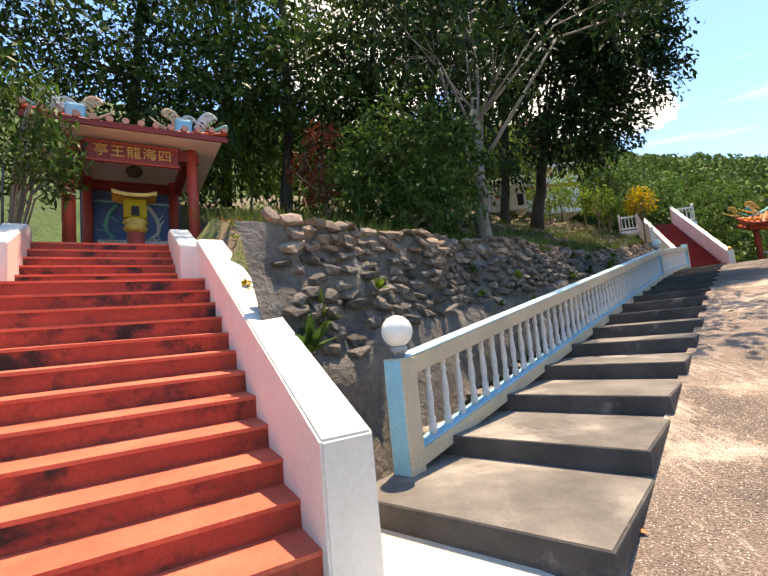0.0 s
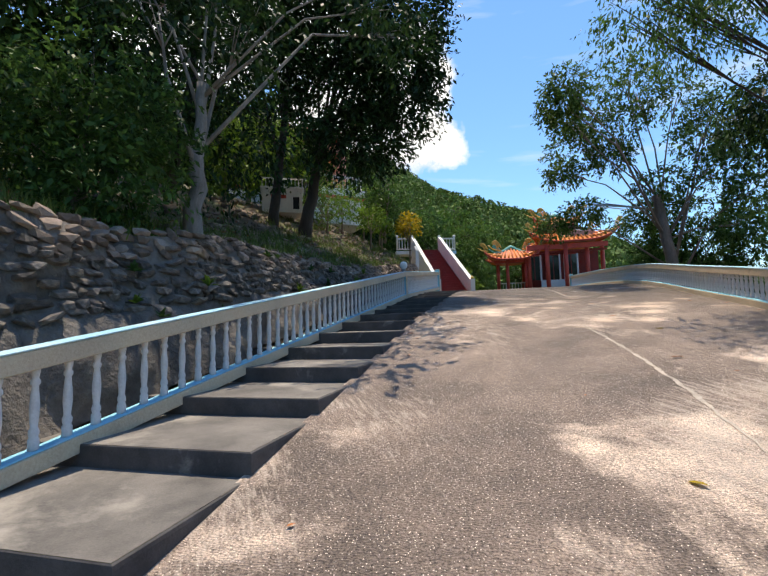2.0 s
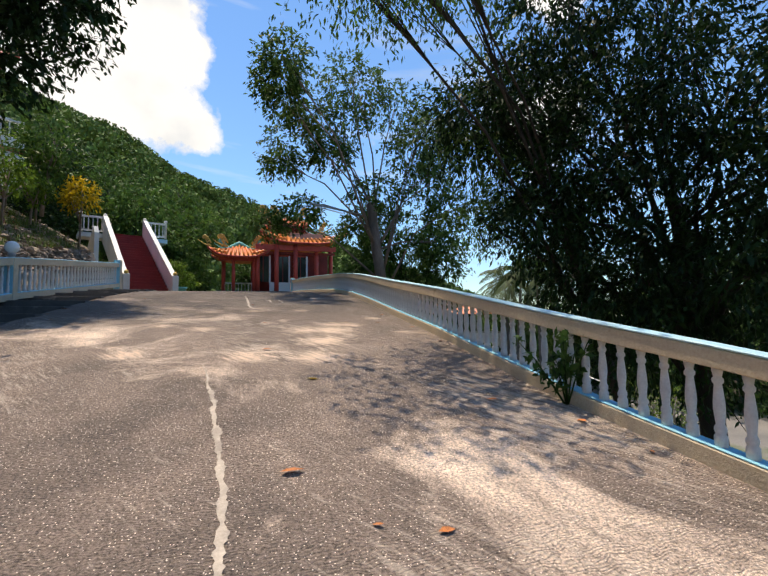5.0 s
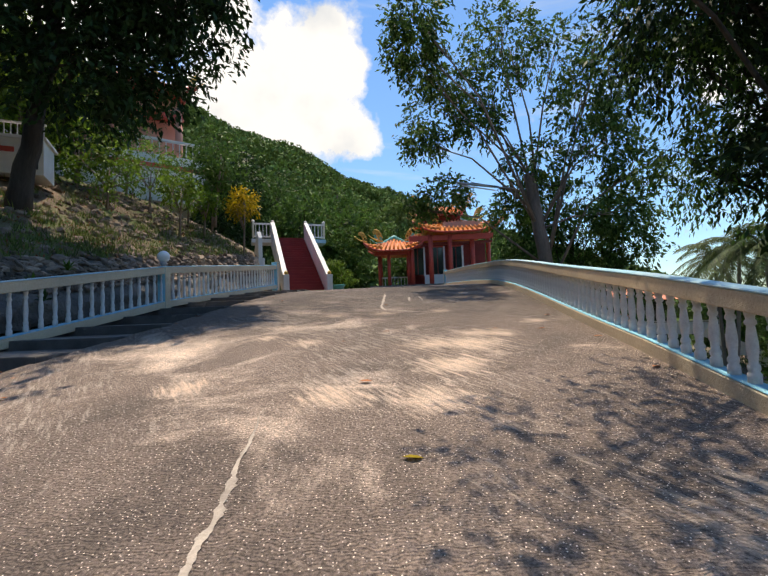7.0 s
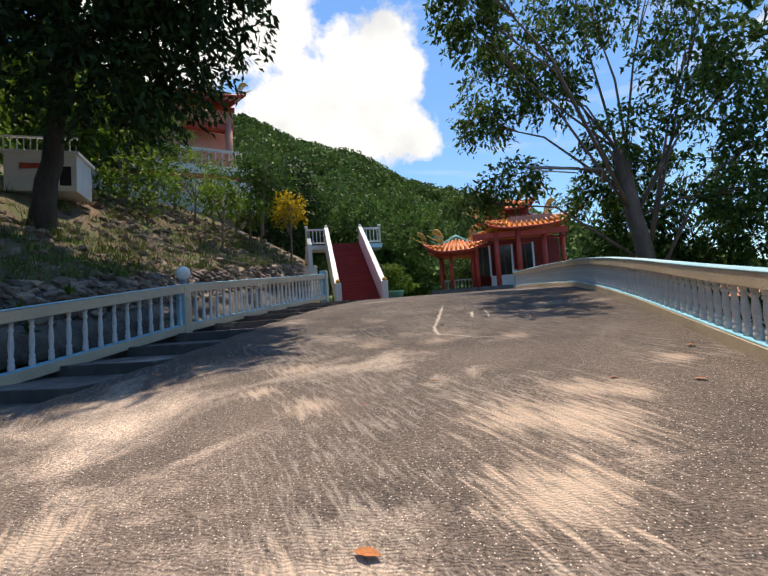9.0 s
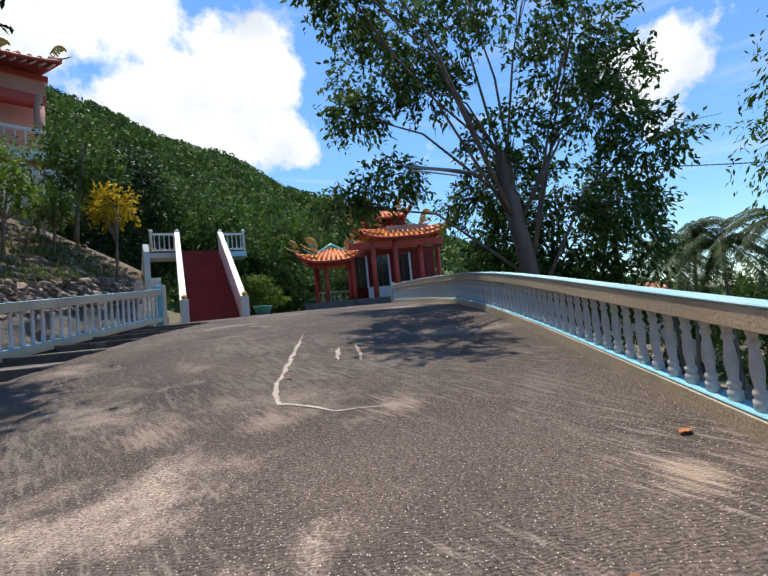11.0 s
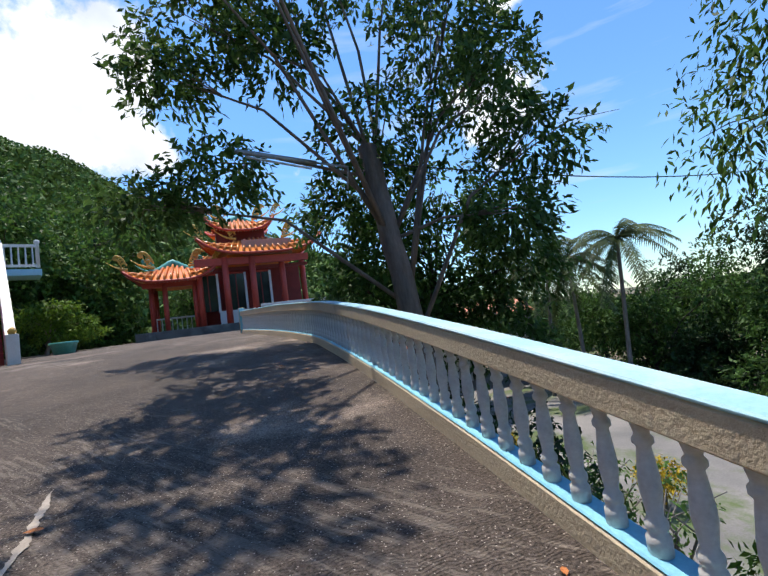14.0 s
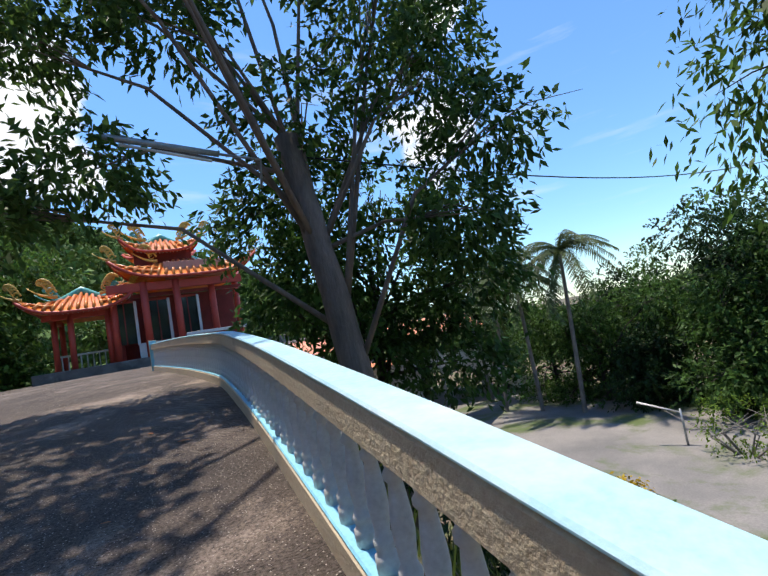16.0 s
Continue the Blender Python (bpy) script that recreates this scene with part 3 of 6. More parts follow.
bpy.context.view_layer.update()
LA, LB, LC = W(0.62, -2.02, 1.28), W(14.3, -1.84, 3.38), W(22.0, -1.78, 4.2)
o = W(0.5, -2.05, 1.2)
rail_run(left_rail, [p - o for p in (LA, LA.lerp(LB, 0.5), LB)], 0.262)
rail_run(left_rail, [p - o for p in (LB, LB.lerp(LC, 0.5), LC)], 0.245)
post(left_rail, LA - o, 0.88, 0.2, foot=0.12)
post(left_rail, LB - o, 0.86, 0.2, foot=0.22)
post(left_rail, LC - o, 1.0, 0.24, foot=0.2)
for k in range(2, 6):
    q = LA.lerp(LB, k / 6) - o
    part("foot_block", boxm((0.14, 0.16, 0.3), (q.x, q.y, q.z - 0.16), 53.1, 0.01), M_CREAM, left_rail)
globe(LA + Vector((0, 0, 0.87)))
globe(LB + Vector((0, 0, 0.87)))

ro = W(10, vrail(10), zramp(10))
right_rail = empty("ramp_balustrade", ro, "cream and pale blue balustrade with turned balusters along the ramp edge", "balustrade")
rpath = [W(u, vrail(u) + 0.09, zramp(u) + 0.045) - ro for u in np.arange(-9, 27.5, 0.5)]
rlift = [float(np.interp(u, [-9, 5, 9, 28], [0.08, 0.07, 0.0, 0.0])) for u in np.arange(-9, 27.5, 0.5)]
rail_run(right_rail, rpath, 0.178, bottom=0.075, top_at=0.525, thick=0.13, width=0.135, lift=rlift)
post(right_rail, rpath[-1], 0.78, 0.2, name="end_post", foot=0.2)

# ---------------------------------------------------------------- the concrete steps beside the ramp
steps = empty("concrete_steps", W(0, -1.2, 0.8), "dark weathered concrete steps with deep treads and shade-darkened risers along the ramp", "stairs", kind="structure")
so = W(0, -1.2, 0.8)
for k in range(19):
    u0, u1 = 0.0 + 1.165 * k, 1.165 * (k + 1) + 0.02
    zt = zramp(u0) + max(0.06, 0.19 - 0.014 * k)
    z0 = zramp(u0) - 0.5
    va, vb = -2.5, -0.34 - 0.02 * math.sin(k)
    if k == 0:
        va = -2.15
    ring = [W(u0, va), W(u0 + 0.02, vb), W(u1, vb), W(u1, va)]
    vs_, fs_ = strip([[p + Vector((0, 0, z)) - so + (p - W((u0 + u1) / 2, (va + vb) / 2)).normalized() * s for p in ring] for z, s in ((z0, 0), (zt - 0.03, 0), (zt - 0.008, -0.004), (zt, -0.018))])
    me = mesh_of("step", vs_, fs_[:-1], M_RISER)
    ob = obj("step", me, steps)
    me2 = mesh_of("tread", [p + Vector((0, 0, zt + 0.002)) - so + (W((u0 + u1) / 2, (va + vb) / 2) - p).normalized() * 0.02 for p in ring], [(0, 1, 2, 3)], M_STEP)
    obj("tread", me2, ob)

# ---------------------------------------------------------------- rubble wall on the uphill side
wall_o = W(6, -3.3, 2)
rubble = empty("rubble_wall", wall_o, "dark rubble stone retaining wall with deep joints", "wall", kind="structure")


def wall_face(u, s):
    """A point on the wall's face: s from 0 at the foot to 1 at the top."""
    z0 = zramp(u) - 0.25 + (0.35 if u > 1 else 0)
    z1 = zwall(u) + 0.05
    bulge = 0.45 * noise.noise(Vector((u * 0.9, s * 2.2, 5))) + 0.22 * noise.noise(Vector((u * 2.6, s * 6, 7))) + (0.12 if s < 0.5 else 0)
    return W(u, -2.45 - 0.75 * s + bulge * 0.5, z0 + (z1 - z0) * s)


wus, wss = list(np.arange(-0.1, 24, 0.15)), [k / 20 for k in range(21)]
wv = [wall_face(u, s) - wall_o for u in wus for s in wss]
wf = [(i * 21 + j, (i + 1) * 21 + j, (i + 1) * 21 + j + 1, i * 21 + j + 1) for i in range(len(wus) - 1) for j in range(20)]
obj("mortar_bed", mesh_of("mortar_bed", wv, wf, M_MORTAR, flat=False), rubble, "dark lichened mortar")


def stone_mesh(seed):
    rng = np.random.default_rng(seed)
    bm = bmesh.new()
    bmesh.ops.create_icosphere(bm, subdivisions=1, radius=0.5)
    for v in bm.verts:
        v.co = Vector((math.copysign(abs(v.co.x * 2) ** 0.6, v.co.x) * 0.5, math.copysign(abs(v.co.y * 2) ** 0.7, v.co.y) * 0.5, math.copysign(abs(v.co.z * 2) ** 0.6, v.co.z) * 0.5)) * float(rng.uniform(0.8, 1.12))
    me = bpy.data.meshes.new("stone")
    bm.to_mesh(me)
    bm.free()
    me.materials.append(M_STONE)
    return me


STONES = [stone_mesh(k) for k in range(9)]
rng = np.random.default_rng(4)
count, rest_v, rest_f = 0, [], []
s = 0.5
row = 0
while s < 1.04:
    u = 0.05 + 0.1 * (row % 3) + 0.3 * max(0, s - 0.5)
    while u < 23:
        ln = float(rng.uniform(0.12, 0.32))
        hgt = float(rng.uniform(0.06, 0.13))
        p = wall_face(u + ln / 2, min(1.03, s + float(rng.normal()) * 0.015)) - wall_o
        big = 1.0 if s > 0.5 else 1.0
        m = Matrix.Translation(p) @ pose(0, 0, 0, float(rng.normal()) * 14 + 15, float(rng.normal()) * 14, 53 + float(rng.normal()) * 10) @ Matrix.Diagonal((ln * 1.1 * big, 0.16 + float(rng.uniform(0, 0.10)), hgt * 1.1 * big, 1))
        if u < 12 and s > 0.4 and count < 300:
            ob = obj("stone", STONES[int(rng.integers(9))], rubble)
            ob.matrix_local = m
            count += 1
        else:
            me = STONES[int(rng.integers(9))]
            base = len(rest_v)
            rest_v += [m @ v.co for v in me.vertices]
            rest_f += [tuple(base + k for k in pl.vertices) for pl in me.polygons]
        u += ln * float(rng.uniform(0.85, 1.35))
    s += 0.058
    row += 1
# loose stones on the slope above
for _ in range(900):
    u, d = float(rng.uniform(6, 25)), abs(float(rng.normal())) * 2.6
    p = W(u, -3.4 - d, zland(u, -3.4 - d)) - wall_o
    r = float(rng.uniform(0.06, 0.2))
    m = Matrix.Translation(p) @ pose(0, 0, 0, *[float(a) for a in rng.uniform(-25, 25, 2)], float(rng.uniform(0, 360))) @ Matrix.Diagonal((r * 2, r * 1.6, r, 1))
    me = STONES[int(rng.integers(9))]
    base = len(rest_v)
    rest_v += [m @ v.co for v in me.vertices]
    rest_f += [tuple(base + k for k in pl.vertices) for pl in me.polygons]
obj("rubble", mesh_of("rubble", rest_v, rest_f, M_STONEI), rubble, kind="stuff")

# ---------------------------------------------------------------- shrine stair and shrine
SA, SB = Vector((-0.555, 0.832, 0)), Vector((0.832, 0.555, 0))
S0 = Vector((-2.08, 0.98, 1.60))
RZ = math.degrees(math.atan2(SB.y, SB.x))
TR, RI = 0.31, 0.187


def S(a, b, z):
    """a: metres up the shrine stair from its first nose, b: to its right."""
    return Vector((S0.x, S0.y, 0)) + SA * a + SB * b + Vector((0, 0, z))


stair = empty("shrine_stair", S(0, -1, 0.5), "weathered red painted concrete stair with blackened, shade-darkened risers", "stairs", kind="structure")
sto = S(0, -1, 0.5)
WID = 2.3


def stair_block(root, a0, a1, b0, b1, z, down, slope=0.0):
    ring = [(a0, b0), (a0, b1), (a1, b1), (a1, b0)]
    top = [S(a, b, z + slope * (a - a0)) - sto for a, b in ring]
    bot = [S(a, b, z - down) - sto for a, b in ring]
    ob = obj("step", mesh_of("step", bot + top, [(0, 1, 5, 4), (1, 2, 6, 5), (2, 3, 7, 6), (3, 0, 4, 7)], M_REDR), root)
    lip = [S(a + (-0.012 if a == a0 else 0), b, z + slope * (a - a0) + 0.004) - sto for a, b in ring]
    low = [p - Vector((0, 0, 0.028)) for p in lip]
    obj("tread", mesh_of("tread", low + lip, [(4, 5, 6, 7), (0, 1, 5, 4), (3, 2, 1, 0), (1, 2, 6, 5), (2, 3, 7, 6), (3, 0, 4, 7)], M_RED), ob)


for k in range(-2, 10):
    stair_block(stair, k * TR, (k + 1) * TR + 0.05 + (0.7 if k == 9 else 0), -WID, 0.0, S0.z + RI * k, 0.8, 0.06)
ZL = S0.z + RI * 9 + 0.05
for k in range(5):
    stair_block(stair, 10 * TR + 0.55 + 0.27 * k, 10 * TR + 0.85 + 0.27 * (k + 1) + (1.0 if k == 4 else 0), -WID + 0.3, -0.22, ZL + 0.165 * (k + 1), 1.0, 0.02)
ZS = ZL + 0.825


def parapet(a0, z0, a1, z1, b, wid, h, name="parapet", end=0.0):
    """A sloping white wall beside the shrine stair."""
    pts = [(a0, z0 - 0.9), (a1, z0 - 0.2), (a1, z1 + h), (a1 - end, z1 + h), (a0, z0 + h)]
    rows = [[S(a, b + s, z) - sto for a, z in pts] for s in (0, wid)]
    vs_, fs_ = strip(rows)
    bm = bmesh.new()
    bv = [bm.verts.new(v) for v in vs_]
    for f in fs_:
        bm.faces.new([bv[k] for k in f])
    bmesh.ops.recalc_face_normals(bm, faces=bm.faces)
    bmesh.ops.bevel(bm, geom=list(bm.edges), offset=0.015, segments=2, affect="EDGES")
    part(name, bm, M_WHITE, stair, "white painted stair parapet")


parapet(-0.72, S0.z - 0.20, 3.6, ZL + 0.15, 0.0, 0.33, 0.42, end=0.35)
parapet(-0.72, S0.z - 0.20, 3.6, ZL + 0.15, -WID - 0.33, 0.33, 0.42, end=0.35)
parapet(3.25, ZL + 0.2, 4.9, ZS - 0.05, -0.22, 0.28, 0.28, end=0.3)
parapet(3.25, ZL + 0.2, 4.9, ZS - 0.05, -WID + 0.02, 0.28, 0.28, end=0.3)

shrine = empty("shrine", S(6.5, -WID / 2 + 0.5, ZS - 0.12), "small red roofed shrine with red pillars and painted back wall", "shrine", rz=RZ)
# local axes of the shrine: x right, y back, z up
def cyl(r, h, at=(0, 0, 0), seg=16, r2=None):
    return lathe_bm([(r, 0), (r if r2 is None else r2, h)], seg, Matrix.Translation(at))


part("platform", boxm((2.6, 2.6, 0.5), (0, 0.3, -0.24), 0, 0.02), M_RED, shrine, "red painted platform")
for x, y in ((-0.98, -0.75), (0.98, -0.75), (-0.82, 1.15), (0.82, 1.15)):
    part("pillar", cyl(0.10, 2.25, (x, y, 0)), M_TEMPLE, shrine, flat=False)
part("beam", boxm((2.2, 0.16, 0.2), (0, -0.75, 2.05), 0, 0.01), M_TEMPLED, shrine)
part("beam", boxm((2.0, 0.16, 0.2), (0, 1.15, 2.05), 0, 0.01), M_TEMPLED, shrine)
for x in (-0.98, 0.98):
    part("beam", boxm((0.14, 2.0, 0.2), (x * 0.92, 0.2, 2.05), 0, 0.01), M_TEMPLED, shrine)
part("ceiling_panel", boxm((2.9, 2.9, 0.06), (0, 0.2, 2.24), 0, 0.01), M_WHITE, shrine, "white plaster eaves soffit")
part("back_wall", boxm((1.9, 0.1, 2.0), (0, 1.25, 1.0), 0, 0.01), M_BLUE, shrine, "dark blue back wall with painted dragon relief")
rngs = np.random.default_rng(12)
for side in (-1, 1):
    pth = []
    for k in range(26):
        a = k / 25
        pth.append((Vector((side * (0.28 + 0.45 * a + 0.13 * math.sin(9 * a)), 1.185, 1.55 - 1.35 * a + 0.10 * math.cos(11 * a))), 0.045 * (1 - 0.6 * a)))
    tubes("dragon_relief", [pth] + [[(pth[j][0], 0.02), (pth[j][0] + Vector((float(rngs.normal()) * 0.1, -0.02, float(rngs.normal()) * 0.1)), 0.008)] for j in range(1, 25)], M_TEAL if side < 0 else M_BAL, shrine, "painted relief of curling scales")
part("panel_frame", boxm((1.8, 0.03, 0.05), (0, 1.185, 1.72), 0, 0.005), M_AQUA, shrine)
for x in (-0.88, 0.88):
    part("panel_frame", boxm((0.05, 0.03, 1.7), (x, 1.185, 0.86), 0, 0.005), M_AQUA, shrine)
# roof with tiles
RP = []
for j in range(9):
    y = -1.35 + 2.9 * j / 8
    f = 1 - abs(y - 0.2) / 1.55
    RP.append([Vector((x, y, 2.30 + 0.52 * f ** 1.25 + 0.12 * abs(x / 1.55) ** 3)) for x in np.linspace(-1.55, 1.55, 13)])
rv, rf = [], []
for row_ in RP:
    rv += row_
for j in range(8):
    rf += [(j * 13 + k, j * 13 + k + 1, (j + 1) * 13 + k + 1, (j + 1) * 13 + k) for k in range(12)]
n_ = len(rv)
rv += [p - Vector((0, 0, 0.06)) for p in rv[:n_]]
rf += [tuple(n_ + k for k in f[::-1]) for f in rf]
rf += [(k, n_ + k, n_ + k + 1, k + 1) for k in range(12)]
obj("roof", mesh_of("roof", rv, rf, M_TEMPLE, flat=False), shrine, "red glazed shrine roof")
for k in range(14):
    x = -1.5 + 3.0 * k / 13
    dz = 0.12 * abs(x / 1.55) ** 3
    part("tile_roll", lathe_bm([(0.05, 0), (0.05, 1.62)], 8, Matrix.Translation((x, -1.38, 2.335 + dz)) @ pose(0, 0, 0, -71.5, 0, 0)), M_TEMPLE, shrine)
    part("tile_end", lathe_bm([(0.055, 0), (0.06, 0.02), (0.055, 0.035)], 10, Matrix.Translation((x, -1.36, 2.335 + dz)) @ pose(0, 0, 0, 90, 0, 0)), M_PINK, shrine, "pale round tile end")
part("eave_board", boxm((3.1, 0.04, 0.1), (0, -1.34, 2.25), 0, 0.005), M_TEMPLED, shrine)


def scroll(root, at, s, side, material, n=5):
    at = Vector(at)
    """Curled cloud and dragon ornament of a temple ridge."""
    paths = []
    for k in range(n):
        c = Vector(at) + Vector((side * s * (0.25 + 0.5 * k / n), 0, s * (0.25 + 0.5 * math.sin(2.2 * k / n))))
        paths.append([(c + Vector((math.cos(a) * s * 0.22 * (1 - a / 9), 0.02 * math.sin(a * 3), math.sin(a) * s * 0.22 * (1 - a / 9))), s * 0.06 * (1 - a / 10)) for a in np.linspace(0, 6.0, 14)])
    paths.append([(Vector(at) + Vector((side * s * f, 0, s * 0.35 * f * f)), s * 0.09 * (1 - 0.6 * f)) for f in np.linspace(0, 1.25, 8)])
    for path in paths:
        tubes("ridge_ornament", [path], material, root, "curled ridge ornament", seg=6)


tubes("ridge", [[(Vector((x, 0.2, 2.86 + 0.25 * abs(x / 1.5) ** 2.4)), 0.06) for x in np.linspace(-1.7, 1.7, 17)]], M_TEAL, shrine, "teal ridge")
for side in (-1, 1):
    scroll(shrine, (side * 0.75, 0.2, 2.9), 0.55, side, M_BAL, 7)
    scroll(shrine, (side * 1.0, -0.9, 2.5), 0.5, side, M_BAL, 7)
    scroll(shrine, (side * 0.9, -0.85, 2.48), 0.5, -side, M_CREAM, 6)
    part("ridge_box", boxm((0.3, 0.3, 0.3), (side * 0.85, -0.8, 2.62), 0, 0.05), M_AQUA, shrine, "turquoise ridge ornament")
    tubes("hip_ridge", [[(Vector((side * (0.7 + 0.85 * f), 0.2 - 1.5 * f, 2.86 - 0.52 * f + 0.2 * f**3)), 0.05) for f in np.linspace(0, 1, 9)]], M_TEAL, shrine)

sign = empty("name_board", pose(*S(6.5, -WID / 2 + 0.5, ZS - 0.12), 0, 0, RZ) @ Vector((0.0, -0.9, 1.93)), "red name board with gold Chinese characters", "sign", rz=RZ)
part("board", boxm((1.45, 0.06, 0.36), (0, 0, 0.03), 0, 0.01, ), M_TEMPLED, sign)
for x, y, w, h in ((0, 0.2, 1.5, 0.03), (0, -0.14, 1.5, 0.03)):
    part("board_edge", boxm((w, 0.07, h), (x, 0, y), 0, 0.004), M_TEMPLE, sign)
txt = bpy.data.curves.new("gold_lettering", "FONT")
txt.body, txt.size, txt.extrude, txt.align_x, txt.align_y, txt.space_character = "\u4ead\u738b\u9f8d\u6d77\u56db", 0.235, 0.006, "CENTER", "CENTER", 1.12
txt.materials.append(M_GOLD)
to = obj("gold_lettering", txt, sign, "raised gold characters")
to.matrix_local = pose(0, -0.037, 0.03, 90, 0, 0)

lan = empty("hanging_lamp", pose(*S(6.5, -WID / 2 + 0.5, ZS - 0.12), 0, 0, RZ) @ Vector((0.02, -0.25, 1.9)), "dark round hanging lamp under the shrine ceiling", "lamp")
part("shade", lathe_bm([(0.02, 0.12), (0.13, 0.05), (0.15, -0.02), (0.10, -0.10), (0.02, -0.12)], 16), M_BARKD, lan, flat=False)
part("rod", lathe_bm([(0.012, 0.1), (0.012, 0.34)], 6), M_METAL, lan)

furn = empty("incense_furnace", pose(*S(6.5, -WID / 2 + 0.5, ZS - 0.12), 0, 0, RZ) @ Vector((0.0, -0.55, 0.0)), "yellow pagoda shaped incense furnace on a red column", "furnace", rz=RZ)
part("column", cyl(0.145, 0.62, (0, 0, 0), 18), M_TEMPLE, furn, flat=False)
part("base", lathe_bm([(0.15, 0.60), (0.21, 0.68), (0.17, 0.74), (0.22, 0.80), (0.16, 0.86)], 16), M_GOLD, furn, flat=False)
part("body", boxm((0.38, 0.30, 0.36), (0, 0, 1.03), 0, 0.02), M_LEAFY, furn, "yellow furnace body")
part("mouth", boxm((0.13, 0.02, 0.17), (0, -0.155, 0.98), 0, 0.004), M_DARK, furn)
rr = [[Vector((x, y, 1.21 + 0.05 * abs(x / 0.34) ** 2 + (0.10 if y == 0 else 0))) for x in np.linspace(-0.36, 0.36, 9)] for y in (-0.26, 0.0, 0.26)]
fv = [p for r_ in rr for p in r_] + [p + Vector((0, 0, 0.06)) for r_ in rr for p in r_]
ff = [(j * 9 + k, j * 9 + k + 1, (j + 1) * 9 + k + 1, (j + 1) * 9 + k) for j in range(2) for k in range(8)]
ff += [tuple(27 + q for q in f[::-1]) for f in ff] + [(k, 27 + k, 27 + k + 1, k + 1) for k in range(8)] + [(18 + k, 18 + k + 1, 27 + 19 + k, 27 + 18 + k) for k in range(8)]
obj("roof", mesh_of("roof", fv, ff, M_GOLD), furn, "upturned gilt roof")
for x in (-0.36, 0.40):
    tb = empty("offering_table", pose(*S(6.5, -WID / 2 + 0.5, ZS - 0.12), 0, 0, RZ) @ Vector((x, 0.35, 0.0)), "white cloth covered offering table inside the shrine", "table", "offering tables", rz=RZ)
    part("top", boxm((0.52, 0.42, 0.03), (0, 0, 0.62), 0, 0.006), M_WHITE, tb)
    part("cloth", boxm((0.50, 0.40, 0.60), (0, 0, 0.305), 0, 0.02), M_WALLW, tb, "white cloth")

# ---------------------------------------------------------------- far red stair
fs_o = Vector((14.0, 20.75, 4.0))
FD, FR = Vector((0.25, 0.968, 0)), Vector((0.968, -0.25, 0))
far_stair = empty("red_stair", fs_o, "maroon painted stair between white parapets", "stairs", kind="structure")


def F(a, b, z):
    return FD * a + FR * b + Vector((0, 0, z))


FN, FT, FH = 22, 0.315, 0.172
for k in range(FN):
    ring = [F(k * FT, -0.85, 0), F(k * FT, 0.85, 0), F(FN * FT if k == FN - 1 else (k + 1) * FT + 0.03, 0.85, 0), F(FN * FT if k == FN - 1 else (k + 1) * FT + 0.03, -0.85, 0)]
    z = FH * (k + 1)
    vs_, fs_ = strip([[p + Vector((0, 0, z - 0.35)) for p in ring], [p + Vector((0, 0, z)) for p in ring]])
    obj("step", mesh_of("step", vs_, fs_, M_MAROON), far_stair)
    lip = [p + Vector((0, 0, z - 0.02)) - FD * 0.02 for p in ring[:2]] + [p + Vector((0, 0, z - 0.02)) + FD * 0.02 for p in ring[1::-1]]
    vs_, fs_ = strip([lip, [p + Vector((0, 0, 0.024)) for p in lip]])
    obj("nosing", mesh_of("nosing", vs_, fs_, M_TEMPLED), far_stair)
for b in (-1.0, 1.0):
    pts = [(-0.1, -0.2), (FN * FT, FN * FH - 0.5), (FN * FT, FN * FH + 0.98), (FN * FT - 0.15, FN * FH + 0.98), (-0.1, 0.92)]
    rows = [[F(a, b + s, z) for a, z in pts] for s in (-0.11, 0.11)]
    vs_, fs_ = strip(rows)
    obj("parapet", mesh_of("parapet", vs_, fs_, M_WHITE), far_stair, "white painted sloping parapet")
    part("newel", boxm((0.26, 0.2, 1.15), (FR * b + Vector((0, -0.12, 0.35))), -14.5, 0.015), M_WHITE, far_stair)
    part("finial", lathe_bm([(0.04, 0), (0.09, 0.03), (0.10, 0.09), (0.06, 0.15), (0.02, 0.18)], 12, Matrix.Translation(FR * b + Vector((0, -0.12, 0.925)))), M_GOLD, far_stair, "gilt ball finial", flat=False)
    # landing balustrades at the head of the stair
    top = F(FN * FT, b, FN * FH)
    for s_, ln in ((1, 1.0),):
        d = FR * (1.0 if b > 0 else -1.0)
        part("landing_slab", boxm((1.3, 1.2, 0.25), top + d * 0.6 + FD * 0.5 + Vector((0, 0, -0.15)), -14.5, 0.02), M_CAP if b > 0 else M_WALLW, far_stair, "landing slab")
        part("landing_rail", boxm((1.15, 0.12, 0.10), top + d * 0.6 + Vector((0, 0, 0.9)), -14.5, 0.01), M_WHITE, far_stair)
        part("landing_rail", boxm((1.15, 0.12, 0.08), top + d * 0.6 + Vector((0, 0, 0.12)), -14.5, 0.01), M_WHITE, far_stair)
        for q in np.linspace(0.15, 1.0, 5):
            ob = obj("baluster", BALUSTER, far_stair)
            ob.matrix_local = Matrix.Translation(top + d * float(q) + Vector((0, 0, 0.16))) @ Matrix.Diagonal((1, 1, 1.3, 1))
        for q in (0.0, 1.15):
            part("finial", lathe_bm([(0.07, -0.9), (0.07, 0.05), (0.10, 0.08), (0.09, 0.17), (0.02, 0.2)], 10, Matrix.Translation(top + d * q + Vector((0, 0, 0.95)))), M_WHITE, far_stair, flat=False)

